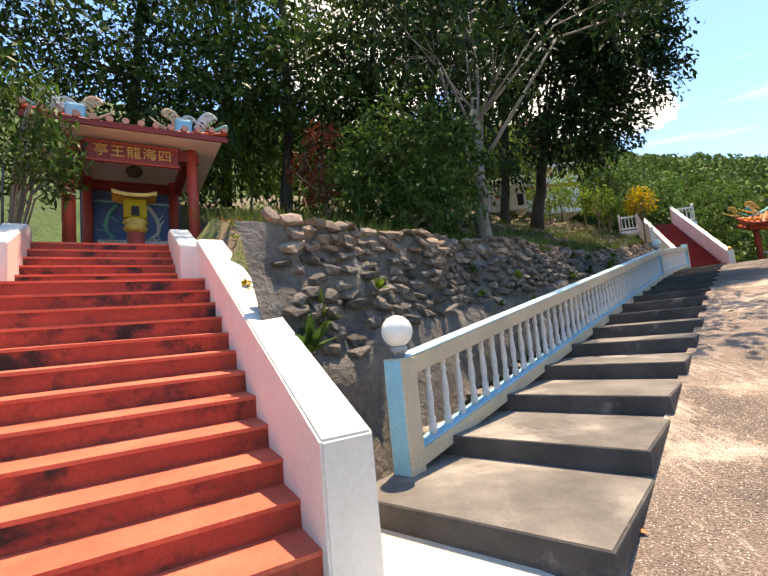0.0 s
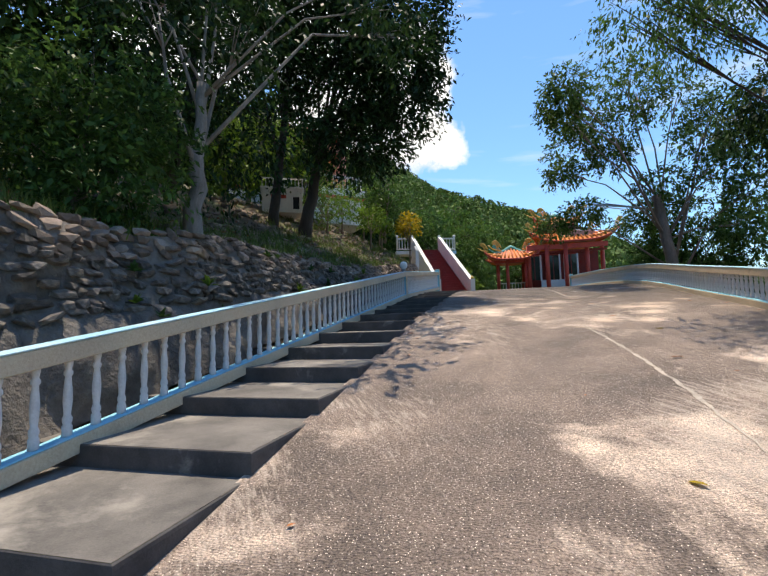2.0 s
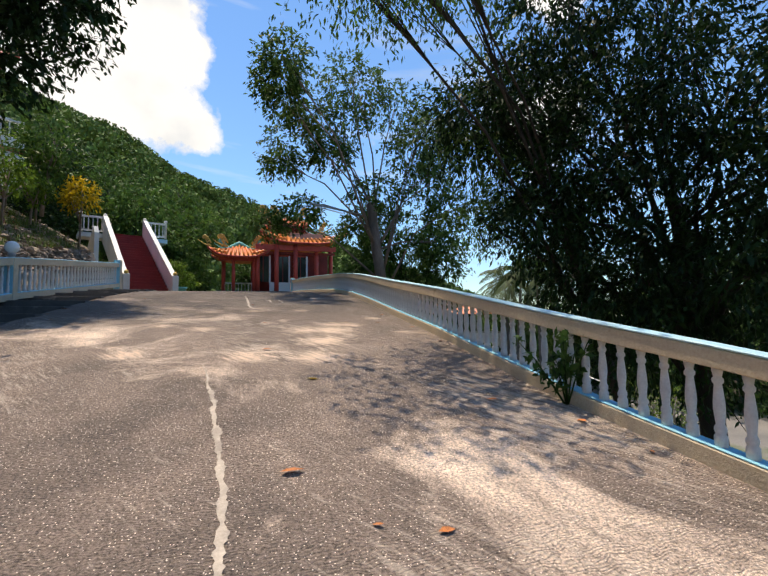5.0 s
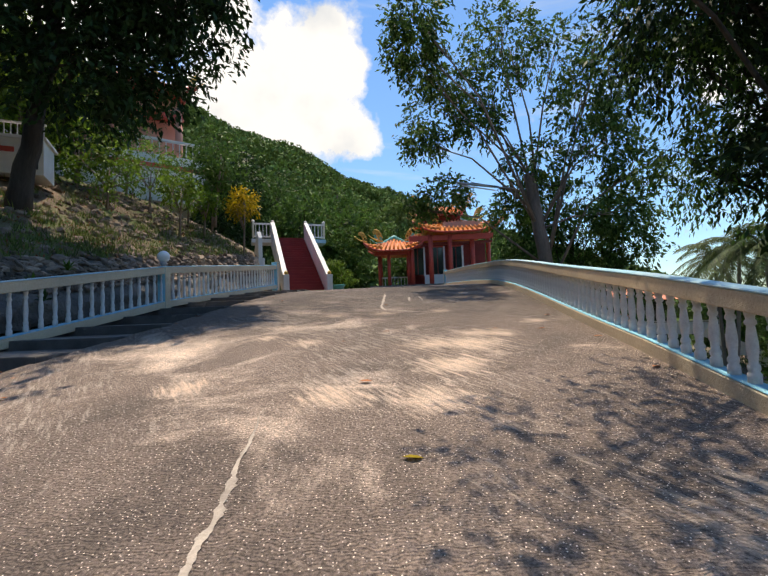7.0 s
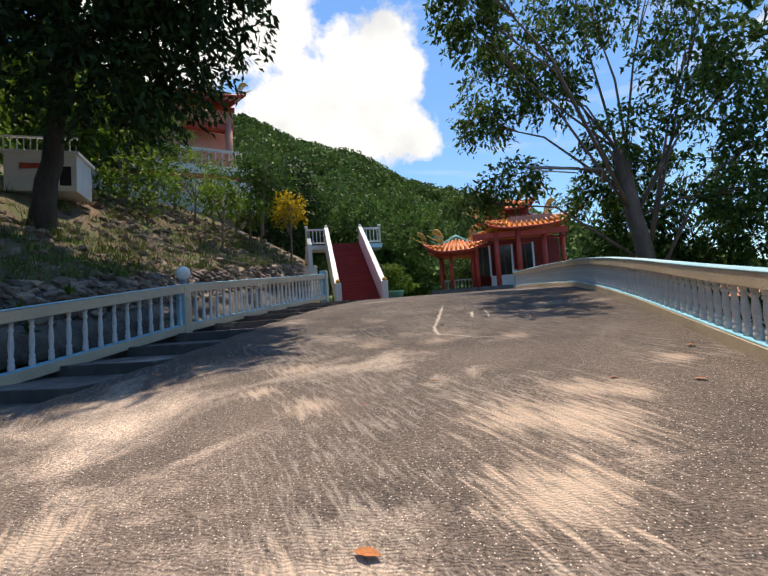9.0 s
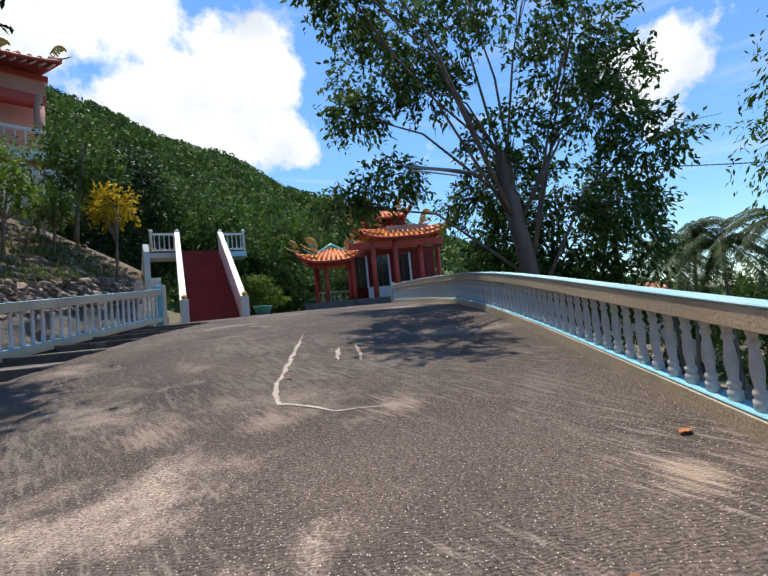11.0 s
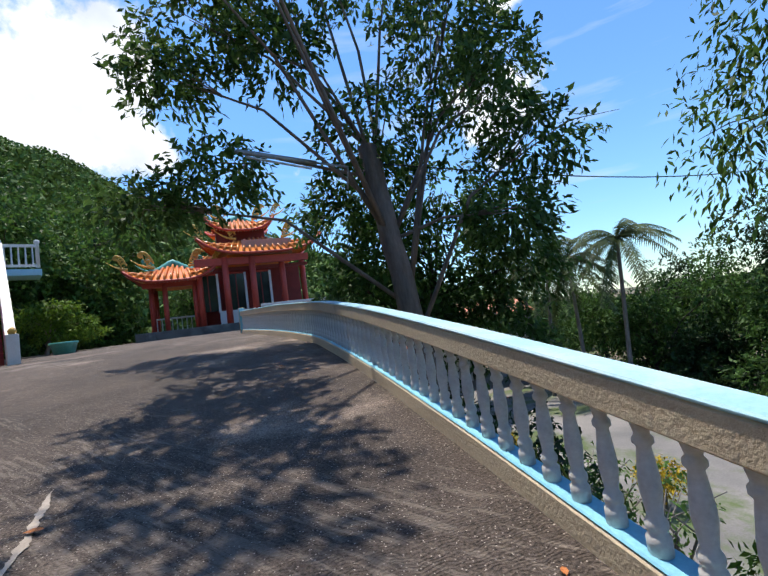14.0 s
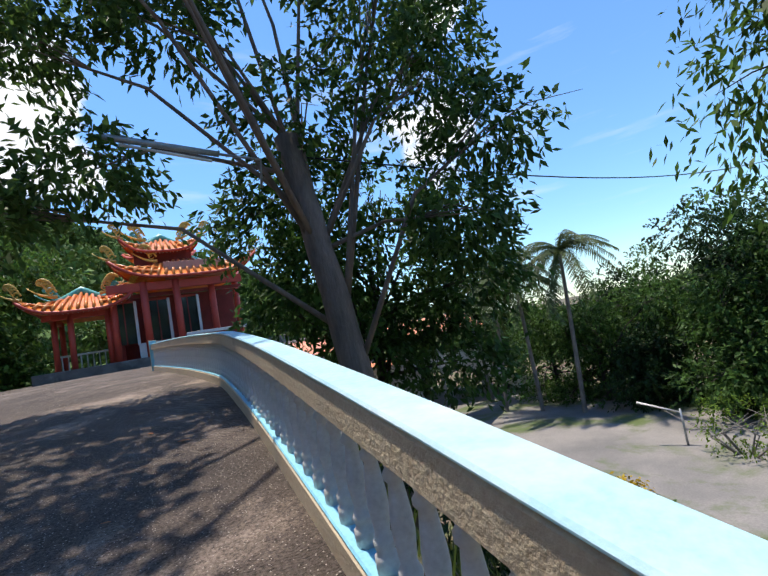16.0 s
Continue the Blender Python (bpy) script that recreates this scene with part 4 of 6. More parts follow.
# tall white gable wall beside the stair, with a recess behind
gw = empty("white_gable_wall", (12.1, 21.6, 4.1), "white plastered wall with a pointed top beside the stair", "wall", kind="structure")
pts = [(0, -0.4), (1.0, -0.4), (1.0, 1.2), (0.12, 2.9), (0.0, 2.6)]
rows = [[Vector((0.13 * a + s, 1.0 * a * 1.6 - s * 0.1, z)) for a, z in pts] for s in (-0.09, 0.09)]
vs_, fs_ = strip(rows)
obj("panel", mesh_of("panel", vs_, fs_, M_WALLW), gw)
part("back_panel", boxm((0.9, 0.12, 2.0), (0.55, 2.6, 1.0), 0, 0.01), M_WALLW, gw)
part("ledge", boxm((0.9, 0.5, 0.5), (0.45, 1.6, 0.1), 0, 0.02), M_STEP, gw)
bin_ = empty("blue_bin", (12.55, 23.15, 4.45), "small blue plastic bin on the ledge", "bin")
part("tub", lathe_bm([(0.11, 0), (0.14, 0.38), (0.15, 0.40), (0.13, 0.41)], 14), M_BLUE, bin_, flat=False)

# ---------------------------------------------------------------- temple pavilion
PO = Vector((25.6, 27.6, 4.8))
PRZ = -35.0
pav = empty("temple_pavilion", PO, "red temple pavilion with orange and teal upswept tile roofs", "temple", rz=PRZ)
pav.scale = (1.03, 1.03, 1.10)


def proof(root, cx, cy, z, w, d, rise, lift, tiles, over_gold=True, mat_tile=M_TILE, ridge_mat=M_TEAL, hip=0.55):
    """An upswept temple roof: tiled slopes, rolls of tile, ridges and curled ends."""
    def at(fx, fy):
        e = max(abs(fx), abs(fy))
        k = 1 - abs(fy)
        x = fx * w / 2 * (1 - hip * max(0, k) * 0.6)
        return Vector((cx + x, cy + fy * d / 2, z + rise * (1 - e) ** 0.85 * 1.0 + lift * abs(fx) ** 4 * abs(fy) ** 2 * 1.2 + lift * 0.4 * abs(fx) ** 3))
    nx, ny = 16, 10
    vs_ = [at(-1 + 2 * i / nx, -1 + 2 * j / ny) for j in range(ny + 1) for i in range(nx + 1)]
    fs_ = [(j * (nx + 1) + i, j * (nx + 1) + i + 1, (j + 1) * (nx + 1) + i + 1, (j + 1) * (nx + 1) + i) for j in range(ny) for i in range(nx)]
    n = len(vs_)
    vs_ += [p - Vector((0, 0, 0.10)) for p in vs_]
    fs_ += [tuple(n + k for k in f[::-1]) for f in fs_]
    fs_ += [(i, n + i, n + i + 1, i + 1)[::-1] for i in range(nx)]
    obj("roof", mesh_of("roof", vs_, fs_, mat_tile, flat=False), root, "orange tiled upswept roof")
    paths = []
    for i in range(tiles + 1):
        fx = -1 + 2 * i / tiles
        paths.append([(at(fx * (1 if k < 4 else 1), -1 + 0.25 * k) + Vector((0, 0, 0.05)), 0.075) for k in range(5)])
    for j in range(max(4, tiles // 2)):
        fy = -1 + 2 * (j + 0.5) / max(4, tiles // 2)
        for sx in (-1, 1):
            paths.append([(at(sx * (1 - 0.2 * k), fy) + Vector((0, 0, 0.05)), 0.055) for k in range(4)])
    tubes("tile_roll", paths, mat_tile, root, "orange glazed tile rolls", seg=6)
    tubes("eave_edge", [[(at(-1 + 2 * k / 16, -1) + Vector((0, -0.02, -0.05)), 0.07) for k in range(17)], [(at(-1, -1 + 2 * k / 10) + Vector((0, 0, -0.05)), 0.07) for k in range(11)], [(at(1, -1 + 2 * k / 10) + Vector((0, 0, -0.05)), 0.07) for k in range(11)]], M_TEMPLE, root, "red eave board", seg=6)
    for sx in (-1, 1):
        tubes("hip_ridge", [[(at(sx * (1.04 - 0.9 * f), -(1.04 - 1.0 * f)) + Vector((0, 0, 0.16)), 0.2) for f in np.linspace(0, 1, 9)]], ridge_mat, root, "teal hip ridge")
        scroll(root, at(sx * 0.92, -0.92) + Vector((0, 0, 0.15)), 0.7, sx, M_GOLD if over_gold else ridge_mat, 6)
        scroll(root, at(sx * 0.45, -0.5) + Vector((0, 0, 0.2)), 0.85, sx, M_GOLD, 8)
        scroll(root, at(sx * 0.6, 0) + Vector((0, 0, 0.2)), 0.75, sx, M_TEAL, 6)
    tubes("main_ridge", [[(at(f, 0) + Vector((0, 0, 0.16 + 0.3 * abs(f) ** 3)), 0.17) for f in np.linspace(-0.75, 0.75, 13)]], ridge_mat, root, "teal main ridge")
    tubes("rafter", [[(at(-0.96 + 1.92 * k / 22, -0.97) + Vector((0, 0.0, -0.14)), 0.04), (at(-0.96 + 1.92 * k / 22, -0.8) + Vector((0, 0, -0.14)), 0.04)] for k in range(23)], M_WHITE, root, "white rafter ends", seg=5)


# left porch
part("plinth", boxm((10.5, 7, 0.6), (1.9, 2.2, -0.2), 0, 0.03), M_STEP, pav, "grey concrete plinth")
for x, y in ((-2.7, 0.4), (-2.0, -0.3), (-0.6, -0.3), (-2.7, 2.4), (-0.6, 2.4)):
    part("pillar", cyl(0.12, 2.35, (x, y, 0.0)), M_TEMPLE, pav, flat=False)
part("beam", boxm((2.6, 0.18, 0.25), (-1.7, -0.3, 2.3), 0, 0.01), M_TEMPLE, pav)
part("beam", boxm((0.18, 2.9, 0.25), (-2.75, 1.0, 2.3), 0, 0.01), M_TEMPLE, pav)
proof(pav, -1.6, 1.0, 2.45, 4.2, 4.0, 0.95, 0.35, 14)
for x0, x1, y in ((-2.7, -0.6, 0.5),):
    part("low_rail", boxm((2.2, 0.1, 0.08), (-1.65, 0.9, 0.75), 0, 0.01), M_WHITE, pav)
    for q in np.linspace(-2.6, -0.7, 9):
        ob = obj("baluster", BALUSTER, pav)
        ob.matrix_local = Matrix.Translation((float(q), 0.9, 0.15)) @ Matrix.Diagonal((0.9, 0.9, 1.05, 1))
# main hall
for x, y in ((-0.35, -0.4), (0.95, -1.0), (2.3, -1.0), (3.9, -0.6), (5.2, 0.4), (-0.35, 3.8), (5.2, 3.8)):
    part("pillar", cyl(0.16, 3.3, (x, y, 0.0)), M_TEMPLE, pav, flat=False)
part("wall", boxm((6.0, 0.2, 3.2), (2.5, 3.2, 1.6), 0, 0.01), M_TEMPLED, pav, "red hall wall")
part("wall", boxm((0.2, 3.4, 3.2), (-0.3, 1.7, 1.6), 0, 0.01), M_TEMPLED, pav)
part("wall_dado", boxm((3.4, 0.14, 0.75), (2.2, -0.35, 0.38), 0, 0.01), M_WALLW, pav, "white dado with blue wash")
for x in (0.05, 1.45, 2.75):
    wd = obj("window", mesh_of("window", *strip([[Vector((x - 0.4, -0.34, z)), Vector((x + 0.4, -0.34, z)), Vector((x + 0.4, -0.28, z)), Vector((x - 0.4, -0.28, z))] for z in (0.78, 2.55)]), M_GLASS), pav, "dark window glass")
    for dx in (-0.47, 0.47):
        part("frame", boxm((0.12, 0.14, 1.9), (x + dx, -0.36, 1.66), 0, 0.01), M_WALLW, wd, "white carved couplet board")
    part("frame", boxm((0.9, 0.1, 0.08), (x, -0.36, 2.6), 0, 0.01), M_TEMPLE, wd)
    part("frame", boxm((0.05, 0.1, 1.8), (x, -0.36, 1.66), 0, 0.005), M_TEMPLED, wd)
part("beam", boxm((5.8, 0.22, 0.35), (2.4, -0.95, 3.1), 0, 0.01), M_TEMPLE, pav)
part("beam", boxm((5.8, 0.14, 0.16), (2.4, -0.6, 2.78), 0, 0.01), M_TEMPLED, pav)
part("gable_panel", boxm((2.6, 0.12, 0.8), (3.2, -0.8, 3.75), 0, 0.01), M_PINK, pav, "salmon gable panel")
proof(pav, 2.9, 1.2, 3.45, 6.4, 5.2, 1.25, 0.5, 20)
part("upper_wall", boxm((2.6, 2.2, 1.0), (2.0, 1.6, 4.6), 0, 0.02), M_TEMPLED, pav, "red upper storey")
proof(pav, 2.0, 1.4, 4.85, 3.6, 3.2, 0.85, 0.4, 12)
# white terrace rail beside the pavilion
part("terrace_rail", boxm((3.6, 0.14, 0.12), (4.2, -2.2, 0.75), 0, 0.01), M_BAL, pav, "grey terrace rail")

# ---------------------------------------------------------------- upper hall on the hill
hall = empty("upper_hall", level(6.1, 28.4, 10.5), "salmon hall with red trim and upswept roof on the hill", "temple", rz=4)
part("wall", boxm((6.2, 4, 3.6), (-0.2, 2.0, 1.8), 0, 0.03), M_PINK, hall, "salmon wall")
part("terrace", boxm((8.5, 3.6, 2.4), (-0.6, -0.8, -0.4), 0, 0.03), M_WALLW, hall, "white terrace wall")
for x in (-2.8, 0.2, 2.75):
    part("pillar", cyl(0.2, 3.4, (x, -0.9, 0.4)), M_PINK, hall, flat=False)
part("beam", boxm((6.2, 0.3, 0.4), (-0.1, -0.9, 3.6), 0, 0.02), M_TEMPLE, hall)
part("beam", boxm((6.4, 0.2, 0.25), (-0.1, -0.92, 4.6), 0, 0.02), M_TEMPLE, hall)
part("panel", boxm((6.2, 0.2, 0.9), (-0.1, -0.85, 4.15), 0, 0.02), M_PINK, hall)
proof(hall, -0.3, 0.4, 4.7, 7.4, 5.2, 0.45, 0.15, 22, mat_tile=M_TEMPLED)
for q in np.linspace(-4.6, 3.4, 26):
    ob = obj("baluster", BALUSTER, hall)
    ob.matrix_local = Matrix.Translation((float(q), -2.5, 0.86)) @ Matrix.Diagonal((1, 1, 1.3, 1))
part("terrace_rail", boxm((8.4, 0.16, 0.12), (-0.6, -2.5, 1.6), 0, 0.01), M_WHITE, hall)
part("red_band", boxm((8.5, 0.05, 0.22), (-0.6, -2.63, 0.2), 0, 0.005), M_TEMPLE, hall, "red painted band")
outb = empty("white_outbuilding", level(3.4, 17.8, 7.1), "white outbuilding with a red band and balustraded roof behind the trees", "building", rz=-8)
outb.scale = (0.52, 0.52, 0.52)
part("wall", boxm((3.2, 2.2, 2.0), (0, 0, 0.7), 0, 0.02), M_WALLW, outb)
part("door", boxm((0.5, 0.06, 1.0), (1.1, -1.12, 0.5), 0, 0.01), M_DARK, outb, "dark doorway")
part("red_band", boxm((1.2, 0.05, 0.28), (-0.3, -1.13, 1.0), 0, 0.005), M_TEMPLE, outb, "red signboard")
part("roof_slab", boxm((3.5, 2.5, 0.16), (0, 0, 1.72), 0, 0.02), M_WALLW, outb)
part("roof_rail", boxm((3.4, 0.14, 0.1), (0, -1.1, 2.5), 0, 0.01), M_WHITE, outb)
for q in np.linspace(-1.6, 1.6, 12):
    ob = obj("baluster", BALUSTER, outb)
    ob.matrix_local = Matrix.Translation((float(q), -1.1, 1.8)) @ Matrix.Diagonal((1, 1, 1.25, 1))

# ---------------------------------------------------------------- orange roofed house below
house = empty("orange_roof_house", (49.5, 29.0, -3.2), "white two storey house with an orange sheet roof and blue rail", "house", rz=-62)
house.scale = (1.7, 1.4, 1.05)
def sheet(root, name, x0, x1, y0, y1, z0, z1, material):
    rows = [[Vector((x, y, z0 + (z1 - z0) * (y - y0) / (y1 - y0) + 0.025 * math.cos(k * math.pi))) for y in (y0, y1)] for k, x in enumerate(np.linspace(x0, x1, 60))]
    n = 2
    vs_ = [p for r in rows for p in r]
    fs_ = [(k * 2, k * 2 + 1, k * 2 + 3, k * 2 + 2) for k in range(59)]
    m_ = len(vs_)
    vs_ += [p - Vector((0, 0, 0.05)) for p in vs_]
    fs_ += [tuple(m_ + q for q in f[::-1]) for f in fs_] + [(k * 2, k * 2 + 2, m_ + k * 2 + 2, m_ + k * 2) for k in range(59)] + [(k * 2 + 1, m_ + k * 2 + 1, m_ + k * 2 + 3, k * 2 + 3) for k in range(59)]
    obj(name, mesh_of(name, vs_, fs_, material), root, "orange corrugated sheet roof")


sheet(house, "roof", -6.5, 6.5, -3.0, 3.5, 6.1, 7.5, M_ORROOF)
sheet(house, "lower_roof", -4.0, 2.0, -4.6, -1.2, 4.3, 4.9, M_ORROOF)
part("wall", boxm((8, 3.6, 4.0), (-1, 1.8, 1.9), 0, 0.03), M_WALLW, house, "white plastered wall")
part("floor_slab", boxm((11, 5.6, 0.25), (0, 0.3, 3.2), 0, 0.02), M_WALLW, house, "white upper floor slab")
part("blue_screen", boxm((6, 0.08, 1.3), (-1.5, -0.9, 3.9), 0, 0.01), M_BLUE, house, "blue screen panel")
for x in np.linspace(-6, 6, 7):
    part("column", boxm((0.14, 0.14, 6.6), (float(x), -2.4, 3.1), 0, 0.01), M_METAL, house)
part("upper_rail", boxm((12, 0.08, 0.08), (0, -2.5, 4.2), 0, 0.01), M_WHITE, house)
part("upper_rail", boxm((12, 0.06, 0.8), (0, -2.46, 3.7), 0, 0.01), M_WALLW, house, "white balcony parapet")
for k in range(9):
    part("stair_step", boxm((0.5, 1.4, 0.18), (5.4 + 0.36 * k, -2.8, 3.0 - 0.36 * k), 0, 0.01), M_WALLW, house)
part("stair_side", boxm((4.6, 0.1, 0.7), (6.9, -3.5, 1.9), 0, 0.01, tilt=42), M_WHITE, house, "white stair parapet")

# ---------------------------------------------------------------- hills and clouds
HILL = np.array([(-180, 0.10), (-140, 0.12), (-100, 0.2), (-60, 0.42), (-30, 0.5), (0, 0.485), (7, 0.467), (17, 0.42), (25, 0.365), (30, 0.33), (39, 0.285), (50, 0.21), (64, 0.12), (76, 0.06), (86, 0.05), (96, 0.07), (108, 0.14), (125, 0.12), (150, 0.1), (180, 0.1)])
hv, hf, hp = [], [], []
azs = np.arange(-180, 180.1, 2.0)
radii_h = (60, 75, 95, 120, 150, 185, 225, 280, 330)


def hill_z(az, r):
    e = float(np.interp(az, HILL[:, 0], HILL[:, 1])) - 0.0815 * math.sin(radians(az))
    f = (r - 60) / (280 - 60)
    crest = 4.2 + 280 * e
    a = radians(az)
    n = noise.noise(Vector((math.sin(a) * 6, math.cos(a) * 6, r * 0.02))) * 6 * min(1, f * 2) + noise.noise(Vector((math.sin(a) * 25, math.cos(a) * 25, r * 0.05))) * 2.0
    return LOW - 1 + (crest - LOW) * min(1, max(0, f)) ** 0.85 + n * (e > 0) * min(1, e * 4 + 0.3) - max(0, f - 1) * 40


for r in radii_h:
    for az in azs:
        a = radians(az)
        hv.append((10 + r * math.sin(a), 5 + r * math.cos(a), hill_z(az, r)))
na = len(azs)
for i in range(len(radii_h) - 1):
    hf += [(i * na + k, i * na + k + 1, (i + 1) * na + k + 1, (i + 1) * na + k) for k in range(na - 1)]
M_HILL = mat("hill_green", (0.09, 0.13, 0.035), (0.045, 0.075, 0.02), rough=1.0, scale=0.12, fine=0.9, bump=1.0, dist=0.8)
hill = obj("backdrop_hill", mesh_of("backdrop_hill", hv, hf, M_HILL, flat=False), label="forested hills closing the valley", category="hill", kind="structure")
rng = np.random.default_rng(31)
pts = []
for _ in range(9000):
    az = float(rng.uniform(-25, 125))
    r = 62 + 220 * float(rng.uniform(0, 1)) ** 0.8
    a = radians(az)
    c = np.array((10 + r * math.sin(a), 5 + r * math.cos(a), hill_z(az, r)))
    rad = float(rng.uniform(1.6, 3.6))
    pts.append(clump(rng, c + np.array((0, 0, rad * 0.7)), (rad, rad, rad * 0.9), 30, 0.7))
leaves("hill_woods", np.concatenate(pts), 1.5, M_WOODS, None, slim=0.8, rng=rng, label="dense forest canopy covering the hillside", category="woods", kind="stuff")


# clouds on the far sky
def cloud_sky():
    m = bpy.data.materials.new("cloud_backdrop")
    m.use_nodes = True
    t = m.node_tree
    L = t.links.new
    t.nodes.remove(t.nodes["Principled BSDF"])
    co = node(m, "ShaderNodeTexCoord")
    vn = node(m, "ShaderNodeVectorMath")
    vn.operation = "NORMALIZE"
    L(co.outputs["Object"], vn.inputs[0])
    n1 = node(m, "ShaderNodeTexNoise", Scale=9.0, Detail=9.0, Roughness=0.58)
    L(vn.outputs[0], n1.inputs[0])
    last = None
    for c, r in (((104, 282, 172), 0.15), ((60, 294, 150), 0.16), ((128, 272, 145), 0.085), ((126, 272, 190), 0.07), ((26, 298, 215), 0.17), ((288, 84, 160), 0.085), ((230, 60, 200), 0.05), ((-40, 280, 190), 0.16)):
        dv = node(m, "ShaderNodeVectorMath")
        dv.operation = "DISTANCE"
        dv.inputs[1].default_value = Vector(c).normalized()
        L(vn.outputs[0], dv.inputs[0])
        mr = node(m, "ShaderNodeMapRange", From_Min=0.0, From_Max=r * 1.6, To_Min=1.0, To_Max=0.0)
        L(dv.outputs["Value"], mr.inputs[0])
        if last is None:
            last = mr.outputs[0]
        else:
            mm = node(m, "ShaderNodeMath")
            mm.operation = "MAXIMUM"
            L(last, mm.inputs[0]), L(mr.outputs[0], mm.inputs[1])
            last = mm.outputs[0]
    ad = node(m, "ShaderNodeMath")
    ad.operation = "MULTIPLY_ADD"
    ad.inputs[1].default_value = 1.75
    L(n1.outputs[0], ad.inputs[0]), L(last, ad.inputs[2])
    rp = node(m, "ShaderNodeMapRange", From_Min=1.2, From_Max=1.42, To_Min=0.0, To_Max=1.0)
    L(ad.outputs[0], rp.inputs[0])
    # thin streaks low down
    mp = node(m, "ShaderNodeMapping", Scale=(1.6, 1.6, 14.0))
    L(vn.outputs[0], mp.inputs[0])
    n2 = node(m, "ShaderNodeTexNoise", Scale=2.0, Detail=6.0, Roughness=0.55)
    L(mp.outputs[0], n2.inputs[0])
    r2 = node(m, "ShaderNodeMapRange", From_Min=0.56, From_Max=0.9, To_Min=0.0, To_Max=0.55)
    L(n2.outputs[0], r2.inputs[0])
    mx = node(m, "ShaderNodeMath")
    mx.operation = "MAXIMUM"
    L(rp.outputs[0], mx.inputs[0]), L(r2.outputs[0], mx.inputs[1])
    em = node(m, "ShaderNodeEmission", Strength=1.0)
    n3 = node(m, "ShaderNodeTexNoise", Scale=6.0, Detail=5.0)
    L(vn.outputs[0], n3.inputs[0])
    cr = node(m, "ShaderNodeValToRGB")
    cr.color_ramp.elements[0].color, cr.color_ramp.elements[1].color = (0.72, 0.76, 0.82, 1), (1.0, 1.0, 1.0, 1)
    cr.color_ramp.elements[0].position, cr.color_ramp.elements[1].position = 0.3, 0.5
    L(n3.outputs[0], cr.inputs[0]), L(cr.outputs[0], em.inputs[0])
    tr = node(m, "ShaderNodeBsdfTransparent")
    sh = node(m, "ShaderNodeMixShader")
    L(mx.outputs[0], sh.inputs[0]), L(tr.outputs[0], sh.inputs[1]), L(em.outputs[0], sh.inputs[2])
    L(sh.outputs[0], t.nodes["Material Output"].inputs[0])
    return m


els, azs2 = np.arange(1, 50, 3.0), np.arange(-70, 131, 5.0)
cv = [(1400 * math.cos(radians(e)) * math.sin(radians(a)), 1400 * math.cos(radians(e)) * math.cos(radians(a)), 1400 * math.sin(radians(e))) for e in els for a in azs2]
nc = len(azs2)
cf = [(i * nc + k, (i + 1) * nc + k, (i + 1) * nc + k + 1, i * nc + k + 1) for i in range(len(els) - 1) for k in range(nc - 1)]
clouds = obj("backdrop_clouds", mesh_of("backdrop_clouds", cv, cf, cloud_sky(), flat=False), label="white cumulus and thin streaked clouds in a blue sky", category="clouds", kind="structure")
clouds.location, clouds.rotation_euler = (10, 5, 4), (0, radians(4.67), 0)

# ---------------------------------------------------------------- trees on the hill side
def blobs(*rows):
    return [((x, y, z), (r * 1.1, r * 1.1, r * 0.85), s) for x, y, z, r, s in rows]


tree("tree", (0.46, 6.9, 3.35), (0.35, 7.0, 6.3), 0.17, blobs((-0.6, 7.4, 8.2, 1.0, 1), (0.4, 7.6, 9.0, 1.1, 1), (-1.4, 8.0, 9.4, 1.2, 1), (1.1, 7.3, 7.6, 0.7, 0.6), (-0.4, 6.6, 7.2, 0.7, 0.5), (0.2, 8.2, 10.4, 1.3, 1), (3.0, 6.2, 8.8, 0.5, 0.5), (3.9, 7.3, 9.2, 0.5, 0.5), (4.6, 8.3, 9.4, 0.55, 0.5)), 0.17, M_LEAFD, M_BARKL,
     "grey barked tree with forked limbs and dark foliage", twigs=80, per=9, length=0.7, seed=3)
tree("tree", (3.9, 15.2, 5.6), (4.4, 14.4, 10.0), 0.26, blobs((4.6, 13.8, 10.6, 1.6, 1), (6.0, 13.2, 11.6, 1.5, 1), (5.0, 13.6, 8.9, 1.2, 0.9), (3.2, 14.2, 14.2, 1.9, 1), (6.6, 12.8, 12.2, 1.4, 1), (5.6, 13.4, 13.8, 1.8, 1), (4.2, 13.2, 12.4, 1.7, 1), (7.0, 12.9, 10.6, 1.0, 0.7), (6.2, 14.2, 9.6, 1.1, 0.7), (5.2, 13.0, 15.6, 1.6, 0.9), (7.0, 13.2, 14.4, 1.4, 0.8)), 0.22, M_LEAFD, M_BARKD,
     "dense dark green tree with a black trunk", twigs=300, per=10, length=0.8, seed=5)
tree("tree", (2.75, 15.4, 5.7), (2.9, 14.8, 11.5), 0.2, blobs((2.4, 14.6, 11.8, 1.6, 1), (1.4, 14.4, 13.0, 1.8, 1), (3.0, 14.6, 15.0, 1.7, 1), (0.6, 14.8, 15.2, 1.9, 1), (1.8, 14.0, 16.8, 1.9, 1)), 0.22, M_LEAFD, M_BARKD,
     "tall slender tree with a black trunk and dark crown", twigs=260, per=10, length=0.8, seed=6)
